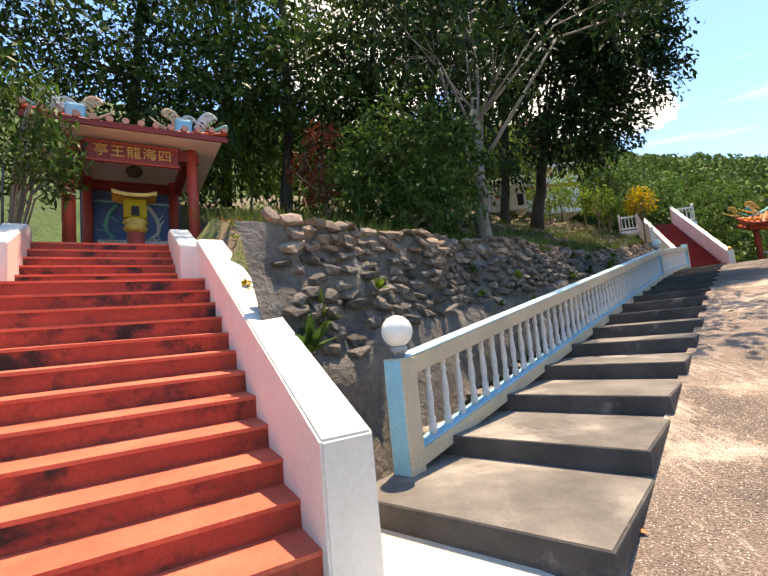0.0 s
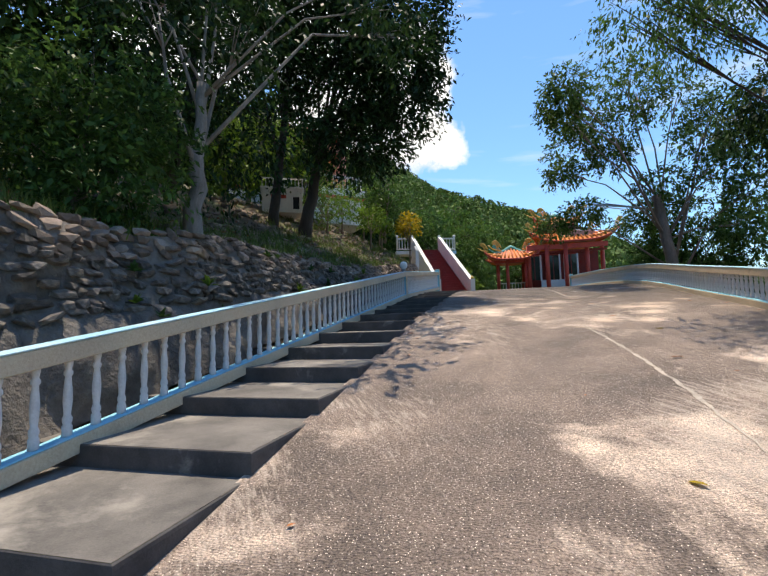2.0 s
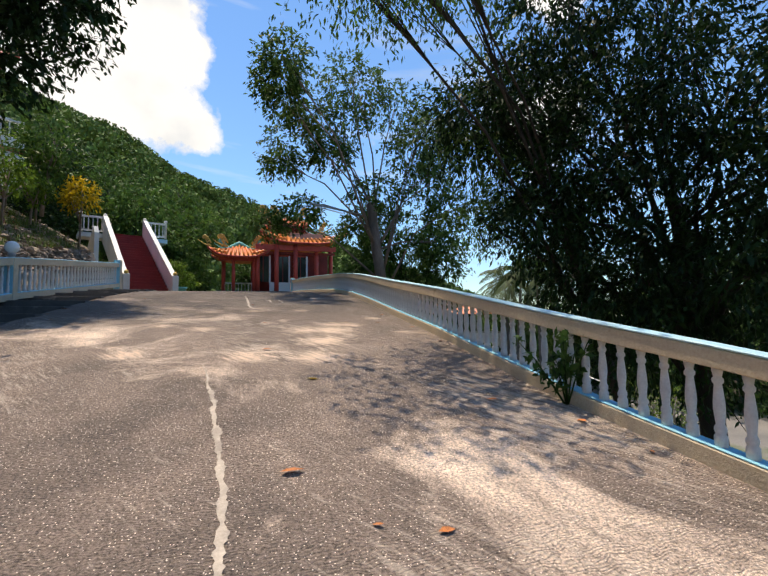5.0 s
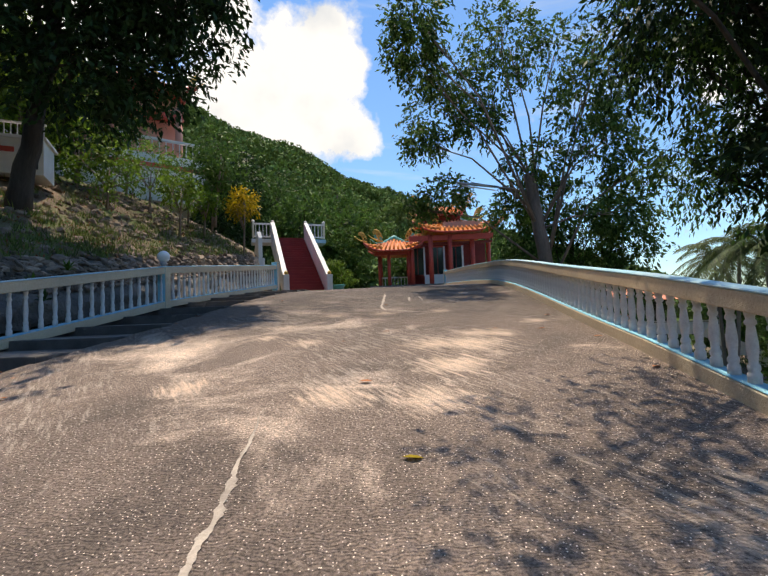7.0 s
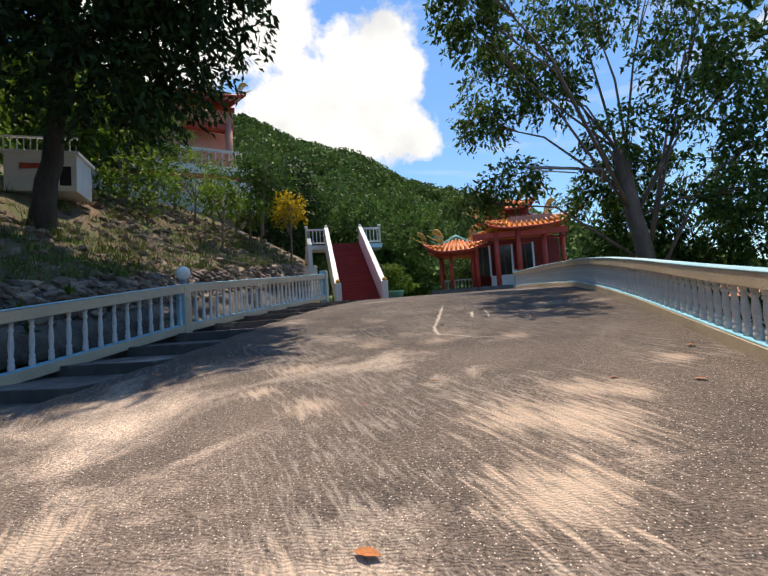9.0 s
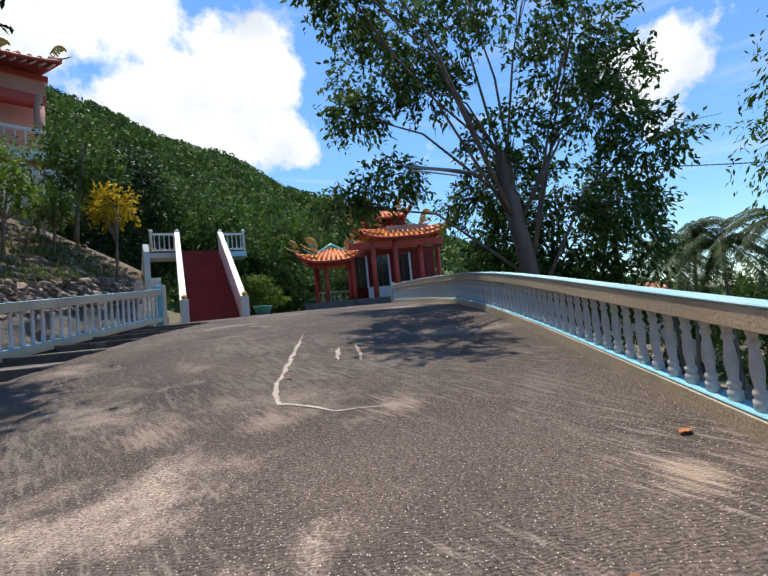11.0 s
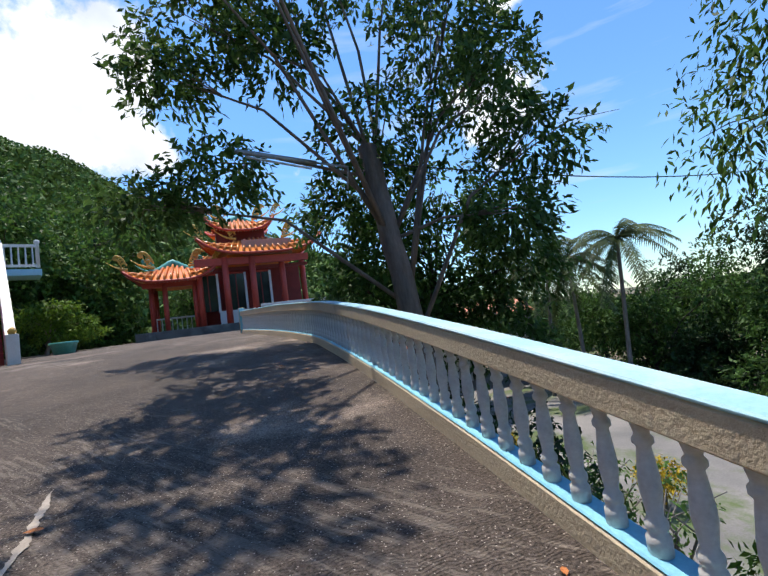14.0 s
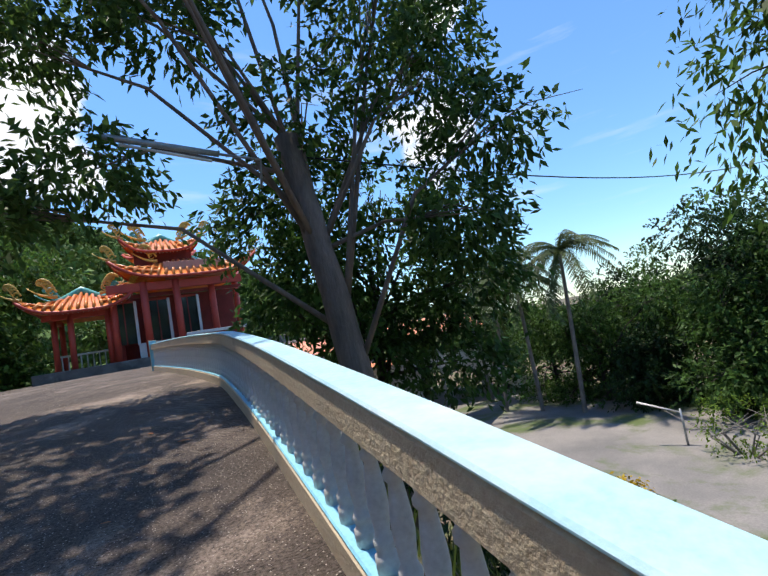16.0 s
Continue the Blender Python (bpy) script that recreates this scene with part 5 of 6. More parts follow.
tree("shrub_tree", (-1.2, 6.4, 3.2), (-1.15, 6.4, 4.6), 0.05, blobs((-1.2, 6.3, 4.7, 0.95, 1), (-0.6, 6.2, 4.2, 0.75, 1), (-1.9, 6.3, 4.3, 0.7, 1), (-1.1, 6.3, 5.6, 0.75, 0.9), (-0.4, 6.2, 5.0, 0.6, 0.8), (-1.7, 6.3, 5.2, 0.55, 0.7), (-0.8, 6.0, 3.7, 0.6, 0.7)), 0.13, M_LEAFM, M_BARK,
     "bushy green shrub tree on the wall top", twigs=140, per=10, length=0.45, seed=7)
tree("russet_shrub", (-2.6, 6.2, 3.2), (-2.8, 6.1, 5.0), 0.05, blobs((-2.8, 6.1, 5.45, 0.2, 0.5), (-3.0, 6.05, 4.85, 0.22, 0.6), (-2.75, 6.1, 4.35, 0.24, 0.6)), 0.13, M_LEAFR, M_BARK, "slender shrub with russet dried flower clusters", "shrub", twigs=60, per=6, length=0.2, seed=8)
for k, (x, y, z, h, dx) in enumerate(((-4.4, 9.4, 5.0, 7.0, -0.3), (-2.6, 11.0, 5.6, 7.5, 0.5), (-6.6, 10.6, 5.8, 7.5, -0.2), (-9.2, 9.6, 5.5, 8.0, 0.3), (-11.2, 6.0, 4.6, 7.5, 0.2), (-0.6, 12.5, 6.0, 9.0, 0.4), (-13.5, 3.0, 3.6, 7.5, 0.5))):
    rng = np.random.default_rng(40 + k)
    bl = [((x + dx + float(rng.normal()) * 1.5, y + float(rng.normal()) * 0.9 - 0.5, z + h * float(rng.uniform(0.12, 1.12))), (1.5, 1.5, 1.2), 1) for _ in range(13)]
    tree("tree", (x, y, z), (x + dx, y, z + h), 0.16, bl, 0.2, M_LEAFD if k % 2 else M_LEAFM, M_BARKD, "tall dark forest tree behind the shrine", twigs=90, per=9, length=0.9, seed=50 + k, group="forest trees behind the shrine", bend=0.2)
for k, (x, y, z, r) in enumerate(((-5.7, 9.9, 6.6, 0.8), (-6.4, 9.2, 6.2, 0.7), (-4.4, 10.4, 6.0, 0.8), (-3.0, 9.0, 5.2, 0.7))):
    rng = np.random.default_rng(70 + k)
    x, y, z = level(x, y, z)
    sh = empty("shrub", (x, y, zland(*UV(x, y))), "bright yellow green sunlit shrub", "shrub", "bright shrubs behind the shrine")
    tubes("stem", [[(Vector((0, 0, -0.2)), 0.04), (Vector((0.1, 0, 0.6)), 0.03), (Vector((0.1, 0.1, z - sh.location.z)), 0.015)]], M_BARK, sh, seg=6)
    q, d = sprays(rng, (0.1, 0.1, z - sh.location.z), (r, r, r), 120, 8, 0.4)
    leaves("foliage", q, 0.14, M_LEAFB, sh, rng=rng, out=d)

# plants round the shrine
def rosette(name, at, n, ln, material, label, seed, width=0.05, droop=0.55, category="plant"):
    """Strap leaves arching out of one base."""
    rng_ = np.random.default_rng(seed)
    root = empty(name, at, label, category)
    vs_, fs_ = [], []
    for k in range(n):
        a = float(rng_.uniform(0, 6.28))
        e = float(rng_.uniform(0.5, 1.45))
        l = ln * float(rng_.uniform(0.6, 1.1))
        d = Vector((math.cos(a), math.sin(a), 0))
        s = Vector((-d.y, d.x, 0))
        b = len(vs_)
        for j in range(6):
            f = j / 5
            p = d * l * f * math.cos(e) + Vector((0, 0, l * f * math.sin(e) - droop * l * f * f * math.cos(e)))
            w = width * (0.35 + 1.3 * f * (1 - f) * 2) * (1 - f ** 4)
            vs_ += [p - s * w, p + Vector((0, 0, -w * 0.5)), p + s * w]
        for j in range(5):
            fs_ += [(b + 3 * j, b + 3 * j + 1, b + 3 * j + 4, b + 3 * j + 3), (b + 3 * j + 1, b + 3 * j + 2, b + 3 * j + 5, b + 3 * j + 4)]
    obj("foliage", mesh_of("foliage", vs_, fs_, material, flat=False), root)
    return root


SH = pose(*S(6.5, -WID / 2 + 0.5, ZS - 0.12), 0, 0, RZ)
for k, (x, y) in enumerate(((1.45, -0.9), (1.75, -0.5), (1.3, -0.4), (1.6, -1.2))):
    p = SH @ Vector((x, y, -0.1))
    rosette("dracaena", p, 34, 0.8, M_LEAFP, "maroon strap leaved plant beside the shrine", 80 + k, 0.035)
bush = empty("flowering_bush", SH @ Vector((-1.75, -1.3, 0.0)), "leggy bush with long leaves and lilac flowers beside the shrine", "shrub")
rng = np.random.default_rng(90)
pp, qq = [], []
for k in range(26):
    a, h = float(rng.uniform(0, 6.28)), float(rng.uniform(1.0, 2.4))
    e = Vector((math.cos(a) * 0.75 + 0.15, math.sin(a) * 0.6, h))
    pth = [(Vector((0, 0, -0.8)), 0.02), (e * 0.5 + Vector((0, 0, 0.25)), 0.014), (e, 0.008)]
    pp.append(pth)
    q, d = sprays(rng, e, (0.25, 0.25, 0.3), 12, 8, 0.3)
    qq.append(q)
tubes("stem", pp, M_BARKL, bush, seg=5)
leaves("foliage", np.concatenate(qq), 0.15, M_LEAFM, bush, rng=rng, slim=0.28, droop=0.8)
leaves("flower", clump(rng, (-0.7, -0.2, 0.9), (0.12, 0.12, 0.08), 26), 0.07, mat("lilac_petal", (0.45, 0.2, 0.5), rough=0.6, bump=0), bush, slim=0.9)
for k, (u, v, n, ln) in enumerate(((0.15, -2.7, 26, 0.42), (0.3, -2.85, 26, 0.55), (-0.2, -2.6, 22, 0.4), (0.0, -2.9, 26, 0.6))):
    rosette("weed", W(u, v, zramp(u) + 0.1), n, ln, M_LEAFM if k else M_LEAFB, "broad leaved green weed at the foot of the rail post", 100 + k, 0.035)
for k, (a, b, z) in enumerate(((0.6, 0.5, 1.2), (1.3, 0.55, 1.5), (2.0, 0.55, 2.0), (2.7, 0.6, 2.5), (3.2, 0.7, 2.9), (1.0, 0.75, 1.1), (2.4, 0.8, 2.2))):
    rosette("weed", S(a, b, S0.z + 0.62 * a + 0.3), 26, 0.42, (M_LEAFM, M_LEAFB, M_GRASS)[k % 3], "leafy green weed beside the white parapet", 110 + k, 0.04)
fl = empty("yellow_flower", S(1.55, 0.28, S0.z + 0.60 * 1.55 + 0.42), "bright yellow flowers on a trailing stem over the parapet", "flower")
rng = np.random.default_rng(5)
tubes("stem", [[(Vector((0.35, 0.25, -0.2)), 0.008), (Vector((0.15, 0.1, 0.12)), 0.006), (Vector((0, 0, 0.1)), 0.004)]], M_LEAFB, fl, seg=5)
for c in ((-0.05, -0.05, 0.1), (0.06, -0.02, 0.14), (-0.02, -0.1, 0.0)):
    leaves("petal", clump(rng, c, (0.045, 0.045, 0.03), 16), 0.06, M_LEAFY, fl, slim=0.8)
leaves("foliage", clump(rng, (0.2, 0.12, 0.03), (0.16, 0.12, 0.08), 30), 0.11, M_LEAFM, fl, slim=0.4)

# weeds in the wall and along it
rng = np.random.default_rng(15)
for k in range(16):
    u, s_ = float(rng.uniform(0.8, 13)), float(rng.uniform(0.3, 0.95))
    q = wall_face(u, s_) + W(0, 0.12)
    rosette("wall_weed", q, 16, float(rng.uniform(0.15, 0.32)), (M_LEAFM, M_LEAFB)[k % 2], "small leafy weed growing from the wall joints", 130 + k, 0.03)


def grass(name, spots, n, ln, material, label, seed, spread=0.12):
    """Tufts of thin blades."""
    rng_ = np.random.default_rng(seed)
    c = np.repeat(np.asarray(spots, float), n, 0) + rng_.normal(size=(len(spots) * n, 3)) * np.array((spread, spread, 0.0))
    m_ = len(c)
    d = rng_.normal(size=(m_, 3)) * 0.35
    d[:, 2] = 1
    d /= np.linalg.norm(d, axis=1)[:, None]
    s_ = np.cross(d, rng_.normal(size=(m_, 3)))
    s_ /= np.linalg.norm(s_, axis=1)[:, None]
    l = ln * rng_.uniform(0.4, 1.2, m_)[:, None]
    v = np.stack([c - s_ * 0.012, c + s_ * 0.012, c + d * l + np.array((0.3, 0.2, -0.15)) * l * rng_.uniform(-1, 1, m_)[:, None]], 1).reshape(-1, 3)
    me = bpy.data.meshes.new(name)
    me.from_pydata(v.tolist(), [], np.arange(3 * m_).reshape(-1, 3).tolist())
    me.materials.append(material)
    return obj(name, me, None, label, "grass", kind="stuff")


sp = [W(u, -3.45 - d, zland(u, -3.45 - d)) for u, d in zip(rng.uniform(0.3, 24, 900), np.abs(rng.normal(size=900)) * 2.0)]
grass("grass", sp, 14, 0.28, M_GRASS, "sparse dry grass along the wall top and slope", 1)
sp = [W(u, vrail(u) + 0.5 + d, zland(u, vrail(u) + 0.5 + d) - 0.03) for u, d in zip(rng.uniform(-6, 26, 700), np.abs(rng.normal(size=700)) * 3.0)]
grass("grass", sp, 14, 0.4, M_GRASS, "rough green grass on the bank below the ramp", 2)
lit = []
for _ in range(2600):
    u, d = float(rng.uniform(0.5, 24)), abs(float(rng.normal())) * 3.5
    lit.append(W(u, -3.4 - d, zland(u, -3.4 - d) + 0.03))
leaves("leaf_litter", np.array([tuple(p) for p in lit]), 0.1, M_DRY, None, rng=rng, label="brown fallen leaves over the slope", category="leaf litter", kind="stuff")

# bright shrubs on the sunlit slope
for k, (x, y, z, r, mt) in enumerate(((5.6, 19.0, 8.2, 0.9, M_LEAFB), (7.0, 21.5, 9.2, 1.1, M_LEAFB), (8.6, 22.6, 9.6, 1.1, M_LEAFB), (6.2, 23.0, 9.9, 1.2, M_LEAFB), (10.5, 20.2, 8.1, 0.45, M_LEAFY), (7.9, 19.2, 7.9, 0.5, M_LEAFB), (9.6, 22.8, 10.4, 0.8, M_LEAF), (4.6, 20.5, 9.2, 1.0, M_LEAFB), (9.0, 20.5, 8.0, 0.4, M_LEAFB))):
    rng = np.random.default_rng(170 + k)
    x, y, z = level(x, y, z)
    g = zland(*UV(x, y))
    sh = empty("shrub", (x, y, g), "yellow flowering garden shrub on the slope" if mt is M_LEAFY else "bright green garden shrub on the sunlit slope", "shrub", "shrubs on the slope")
    h = max(0.5, z - g)
    tubes("stem", [[(Vector((0, 0, -0.2)), 0.05), (Vector((0.05, 0, h * 0.5)), 0.035), (Vector((0.1, 0.1, h)), 0.015)]] + [[(Vector((0.05, 0, h * 0.5)), 0.03), (Vector((float(rng.normal()) * r * 0.6, float(rng.normal()) * r * 0.6, h + float(rng.normal()) * r * 0.4)), 0.01)] for _ in range(6)], M_BARK, sh, seg=6)
    q1, d1 = sprays(rng, (0, 0, h), (r, r, r * 0.9), 130, 7, 0.45)
    leaves("foliage", q1, 0.16, mt, sh, rng=rng, out=d1)
tree("young_tree", (9.7, 21.6, 7.5), (9.8, 21.5, 10.4), 0.07, blobs((9.8, 21.5, 10.0, 0.8, 1), (10.2, 21.4, 9.4, 0.6, 0.8), (9.5, 21.5, 10.9, 0.7, 0.8), (9.3, 21.6, 9.4, 0.6, 0.7)), 0.18, M_LEAF, M_BARK, "slim young tree in the garden on the slope", twigs=90, per=7, length=0.5, seed=200)

for k, (x, y, z, r) in enumerate(((3.0, 20.4, 10.6, 1.7), (4.6, 22.6, 11.0, 1.6), (1.0, 19.0, 10.0, 1.8), (-1.2, 17.0, 9.5, 1.9), (2.2, 22.5, 12.4, 1.8))):
    rng = np.random.default_rng(700 + k)
    bl = [((x + float(rng.normal()) * r * 0.5, y + float(rng.normal()) * r * 0.4, z + float(rng.normal()) * r * 0.6), (r * 0.5, r * 0.5, r * 0.45), 1) for _ in range(11)]
    tree("tree", (x, y, zland(*UV(x, y)) - 0.6), (x, y, z), 0.12, bl, 0.2, (M_LEAFB, M_LEAF)[k % 2], M_BARK, "sunlit yellow green tree on the upper slope", twigs=80, per=8, length=0.6, seed=710 + k, group="sunlit trees on the upper slope")

# large trees behind the far stair and pavilion
for k, (x, y, g, z, r, mt) in enumerate(((10.5, 33, 7, 12.0, 3.0, M_LEAFD), (15.0, 36, 6, 13.0, 3.2, M_LEAFM), (18.5, 33.5, 5.5, 10.3, 2.7, M_LEAF), (20.5, 32.5, 5.5, 9.0, 2.4, M_LEAF), (23.5, 36, 5.5, 10.5, 2.8, M_LEAF), (13.0, 42, 8, 15.5, 3.5, M_LEAFM), (7.0, 38, 10, 15.5, 3.2, M_LEAFM), (30, 33, 5, 9.0, 2.6, M_LEAFM))):
    rng = np.random.default_rng(210 + k)
    bl = [((x + float(rng.normal()) * r * 0.55, y + float(rng.normal()) * r * 0.4, z + float(rng.normal()) * r * 0.5), (r * 0.45, r * 0.45, r * 0.38), 1) for _ in range(13)]
    bl += [((x + float(rng.normal()) * r * 0.7, y - 0.8, z - r * 0.9 - float(rng.uniform(0, 1.6))), (r * 0.5, r * 0.4, r * 0.4), 1) for _ in range(5)]
    tree("tree", (x, y, g), (x, y, z), 0.25, bl, 0.3, mt, M_BARKD, "full leafy green tree behind the temple", twigs=85, per=8, length=0.9, seed=220 + k, group="trees behind the temple")
tree("spreading_tree", (17.9, 27.6, 5.2), (18.0, 27.6, 6.5), 0.09, [((18.2 + dx, 27.6, z), (0.9, 0.8, 0.14), 1) for dx, z in ((-0.6, 6.5), (0.5, 6.6), (0, 7.1), (-0.9, 6.9), (0.9, 6.15), (0.2, 6.0))], 0.16, M_LEAFB, M_BARK, "small tree with flat spreading leaf layers", twigs=110, per=8, length=0.4, seed=240)
tub = empty("planter", (17.9, 25.4, 4.2), "teal plastic tub planter", "planter")
part("tub", lathe_bm([(0.28, 0), (0.42, 0.5), (0.46, 0.52), (0.46, 0.58), (0.40, 0.58), (0.38, 0.5)], 18), M_TEAL, tub, flat=False)

# ---------------------------------------------------------------- the big tree by the ramp, with its lamp
def beside(x, y, z):
    """Round the fork of the leaning trunk."""
    q = (level(x, y, z) - level(15.8, 10.55, 7.5)) * 1.2
    return Vector((17.75 + 0.9976 * q.x + 0.0698 * q.y, 10.95 - 0.0698 * q.x + 0.9976 * q.y, 7.35 + q.z))


bt = [(13.9, 12.3, 9.6, 0.9), (14.4, 12.0, 10.4, 0.8), (15.0, 11.5, 10.2, 1.0), (16.6, 9.5, 9.3, 0.9), (17.1, 8.3, 7.3, 0.65), (14.2, 12.1, 7.1, 0.6), (16.9, 8.8, 6.2, 0.6), (15.9, 10.5, 7.9, 0.8),
      (15.5, 11.0, 11.4, 1.1), (16.3, 10.1, 10.9, 1.1), (16.9, 9.0, 8.2, 0.8), (13.6, 12.5, 8.6, 0.5), (17.3, 8.9, 9.0, 0.6), (14.7, 11.4, 9.0, 0.6), (13.5, 12.9, 6.7, 0.45), (15.6, 11.6, 12.2, 1.1), (17.0, 9.4, 10.2, 0.9), (12.2, 10.9, 10.2, 0.6), (11.8, 10.2, 10.4, 0.6), (12.8, 11.4, 10.0, 0.5)]
tree("tree", (16.35, 10.0, 2.9), (15.8, 10.55, 7.5), 0.25, [((x, y, z), (r * 1.2, r * 1.2, r * 0.72), 1) for x, y, z, r in bt], 0.17, M_LEAFT, M_BARK, "large leaning tree with grey brown bark and layered foliage", twigs=118, per=10, length=0.5, seed=300, place=beside, trunk_r=0.72, droop=0.45, limb=0.22)
bk = [(16.9, 11.2, 5.9, 0.8), (18.0, 10.6, 6.2, 1.0), (17.7, 10.9, 5.2, 0.8), (17.5, 11.6, 6.4, 0.9), (16.7, 12.0, 6.9, 0.8), (18.2, 9.3, 5.6, 0.7), (18.5, 9.6, 6.6, 0.8), (16.6, 11.3, 7.3, 0.8), (17.6, 10.3, 7.2, 0.8), (17.2, 12.2, 5.6, 0.7), (18.4, 10.4, 5.2, 0.7), (17.4, 10.8, 4.6, 0.7), (18.3, 9.8, 4.4, 0.7)]
tree("tree", (18.2, 11.2, 2.2), (17.9, 10.9, 6.0), 0.14, [((x, y, z), (r * 1.2, r * 1.2, r * 0.72), 1) for x, y, z, r in bk], 0.17, M_LEAFM, M_BARKD, "dense dark leaved tree behind the leaning trunk", twigs=125, per=10, length=0.55, seed=305, droop=0.4, place=beside)
lamp = empty("street_lamp", (17.12, 10.98, 6.72), "grey fluorescent lamp arm fixed to the tree trunk", "lamp")
tubes("arm", [[(Vector((0.05, 0.1, -0.25)), 0.02), (Vector((0, 0, 0.12)), 0.02), (Vector((-0.45, 0.40, 0.22)), 0.018)]], M_METAL, lamp, seg=8)
tubes("housing", [[(Vector((-0.4, 0.36, 0.21)), 0.04), (Vector((-1.36, 1.18, 0.44)), 0.045), (Vector((-1.42, 1.23, 0.45)), 0.03)]], M_METAL, lamp, seg=8)
tubes("tube", [[(Vector((-0.5, 0.40, 0.10)), 0.02), (Vector((-1.30, 1.10, 0.34)), 0.02)]], M_WHITE, lamp, seg=8)
cab = empty("power_cable", (17.6, 10.8, 6.7), "black overhead power cable", "cable")
tubes("wire", [[(Vector((0.1 + 14 * f, -0.2 - 9.5 * f, 0.2 + 0.6 * f - 0.5 * math.sin(math.pi * f))), 0.014) for f in np.linspace(0, 1, 16)]], M_CABLE, cab, seg=5)

# dark tree that hangs over the rail
rt = [(13.5, 1.9, 6.7, 1.2), (13.6, 0.5, 5.5, 1.3), (13.2, 3.3, 8.0, 1.0), (13.6, 1.5, 4.0, 1.0), (13.3, 3.1, 5.4, 0.7), (12.8, 4.4, 7.7, 0.8), (12.8, -0.1, 7.0, 1.3), (13.7, 0.0, 3.9, 1.2), (14.0, 1.4, 8.6, 1.4), (13.2, -0.8, 5.6, 1.3), (14.4, 2.8, 6.6, 1.1), (12.4, 0.6, 8.8, 1.3), (14.6, 3.6, 8.6, 1.1), (12.0, -1.6, 6.6, 1.3), (12.6, -1.2, 4.0, 1.3), (11.4, -2.6, 5.0, 1.3), (12.2, 2.2, 9.2, 1.0), (14.6, 1.0, 3.0, 1.2), (15.2, 2.6, 4.4, 1.1)]
tree("tree", (14.9, 0.3, -0.2), (13.9, 0.8, 5.6), 0.24, [((x, y, z), (r, r, r * 0.85), 1) for x, y, z, r in rt], 0.15, M_LEAFD, M_BARKD, "dense dark tree overhanging the ramp balustrade", twigs=280, per=12, length=0.8, seed=310, droop=0.9, slim=0.36)
hb = [(13.0, 4.2, 6.7, 0.55), (12.6, 4.9, 7.9, 0.5), (13.4, 4.6, 5.6, 0.45), (12.9, 3.7, 8.8, 0.6), (16.2, 5.2, 7.0, 0.5), (16.4, 5.6, 6.2, 0.4), (16.6, 4.6, 7.6, 0.7), (16.9, 4.2, 6.6, 0.7), (17.2, 4.6, 5.6, 0.5), (15.6, 4.4, 8.2, 0.7), (8.2, 4.4, 8.2, 0.7), (7.7, 3.6, 8.0, 0.7), (8.8, 3.8, 8.4, 0.75), (9.6, 4.3, 8.6, 0.6), (8.3, 3.0, 8.2, 0.7), (10.2, 3.4, 8.8, 0.6)]
tree("tree", (16.2, 1.8, -0.3), (15.0, 3.0, 6.0), 0.16, [((x, y, z), (r, r, r), 1) for x, y, z, r in hb], 0.11, M_LEAF, M_BARKD, "bright leaved tree with drooping compound leaves", twigs=80, per=12, length=0.6, seed=320, droop=1.2, slim=0.34)

# ---------------------------------------------------------------- valley below
def palm(at, h, seed):
    rng_ = np.random.default_rng(seed)
    root = empty("coconut_palm", at, "tall coconut palm with drooping fronds", "palm", "coconut palms")
    top = Vector((float(rng_.normal()) * 0.5, float(rng_.normal()) * 0.5, h))
    tubes("trunk", [[(Vector((0, 0, -0.2)), 0.2)] + [(top * f + Vector((0.4 * math.sin(2 * f), 0, 0)) * (1 - f), 0.15 - 0.04 * f) for f in np.linspace(0.05, 1, 9)]], M_BARKL, root)
    for k in range(28):
        a, e = float(rng_.uniform(0, 6.28)), float(rng_.uniform(-0.5, 1.35))
        d = Vector((math.cos(a), math.sin(a), 0))
        s_ = Vector((-d.y, d.x, 0))
        ln = float(rng_.uniform(3.4, 4.5))
        pts_ = [top + d * ln * f * math.cos(e * (1 - 0.3 * f)) + Vector((0, 0, ln * (f * math.sin(e) - 0.75 * f * f))) for f in np.linspace(0, 1, 12)]
        vs_, fs_ = tube_data([[(p, 0.03 * (1 - j / 14)) for j, p in enumerate(pts_)]], 4)
        for j in range(1, 12):
            w = 0.75 * math.sin(math.pi * (0.12 + 0.8 * j / 12))
            for q in range(3):
                p = pts_[j - 1].lerp(pts_[j], q / 3)
                for sd in (-1, 1):
                    b = len(vs_)
                    tip = p + s_ * sd * w * 0.75 + (pts_[j] - pts_[j - 1]).normalized() * w * 0.5 - Vector((0, 0, w * float(rng_.uniform(0.3, 0.8))))
                    vs_ += [p, p + (pts_[j] - pts_[j - 1]) * 0.28, tip]
                    fs_.append((b, b + 1, b + 2))
        obj("frond", mesh_of("frond", vs_, fs_, M_PALM), root)
    for k in range(6):
        a = k * 1.05
        part("coconut", lathe_bm([(0.03, -0.14), (0.12, -0.06), (0.13, 0.05), (0.04, 0.14)], 8, Matrix.Translation(top + Vector((0.25 * math.cos(a), 0.25 * math.sin(a), -0.2)))), M_GRASS, root, flat=False)


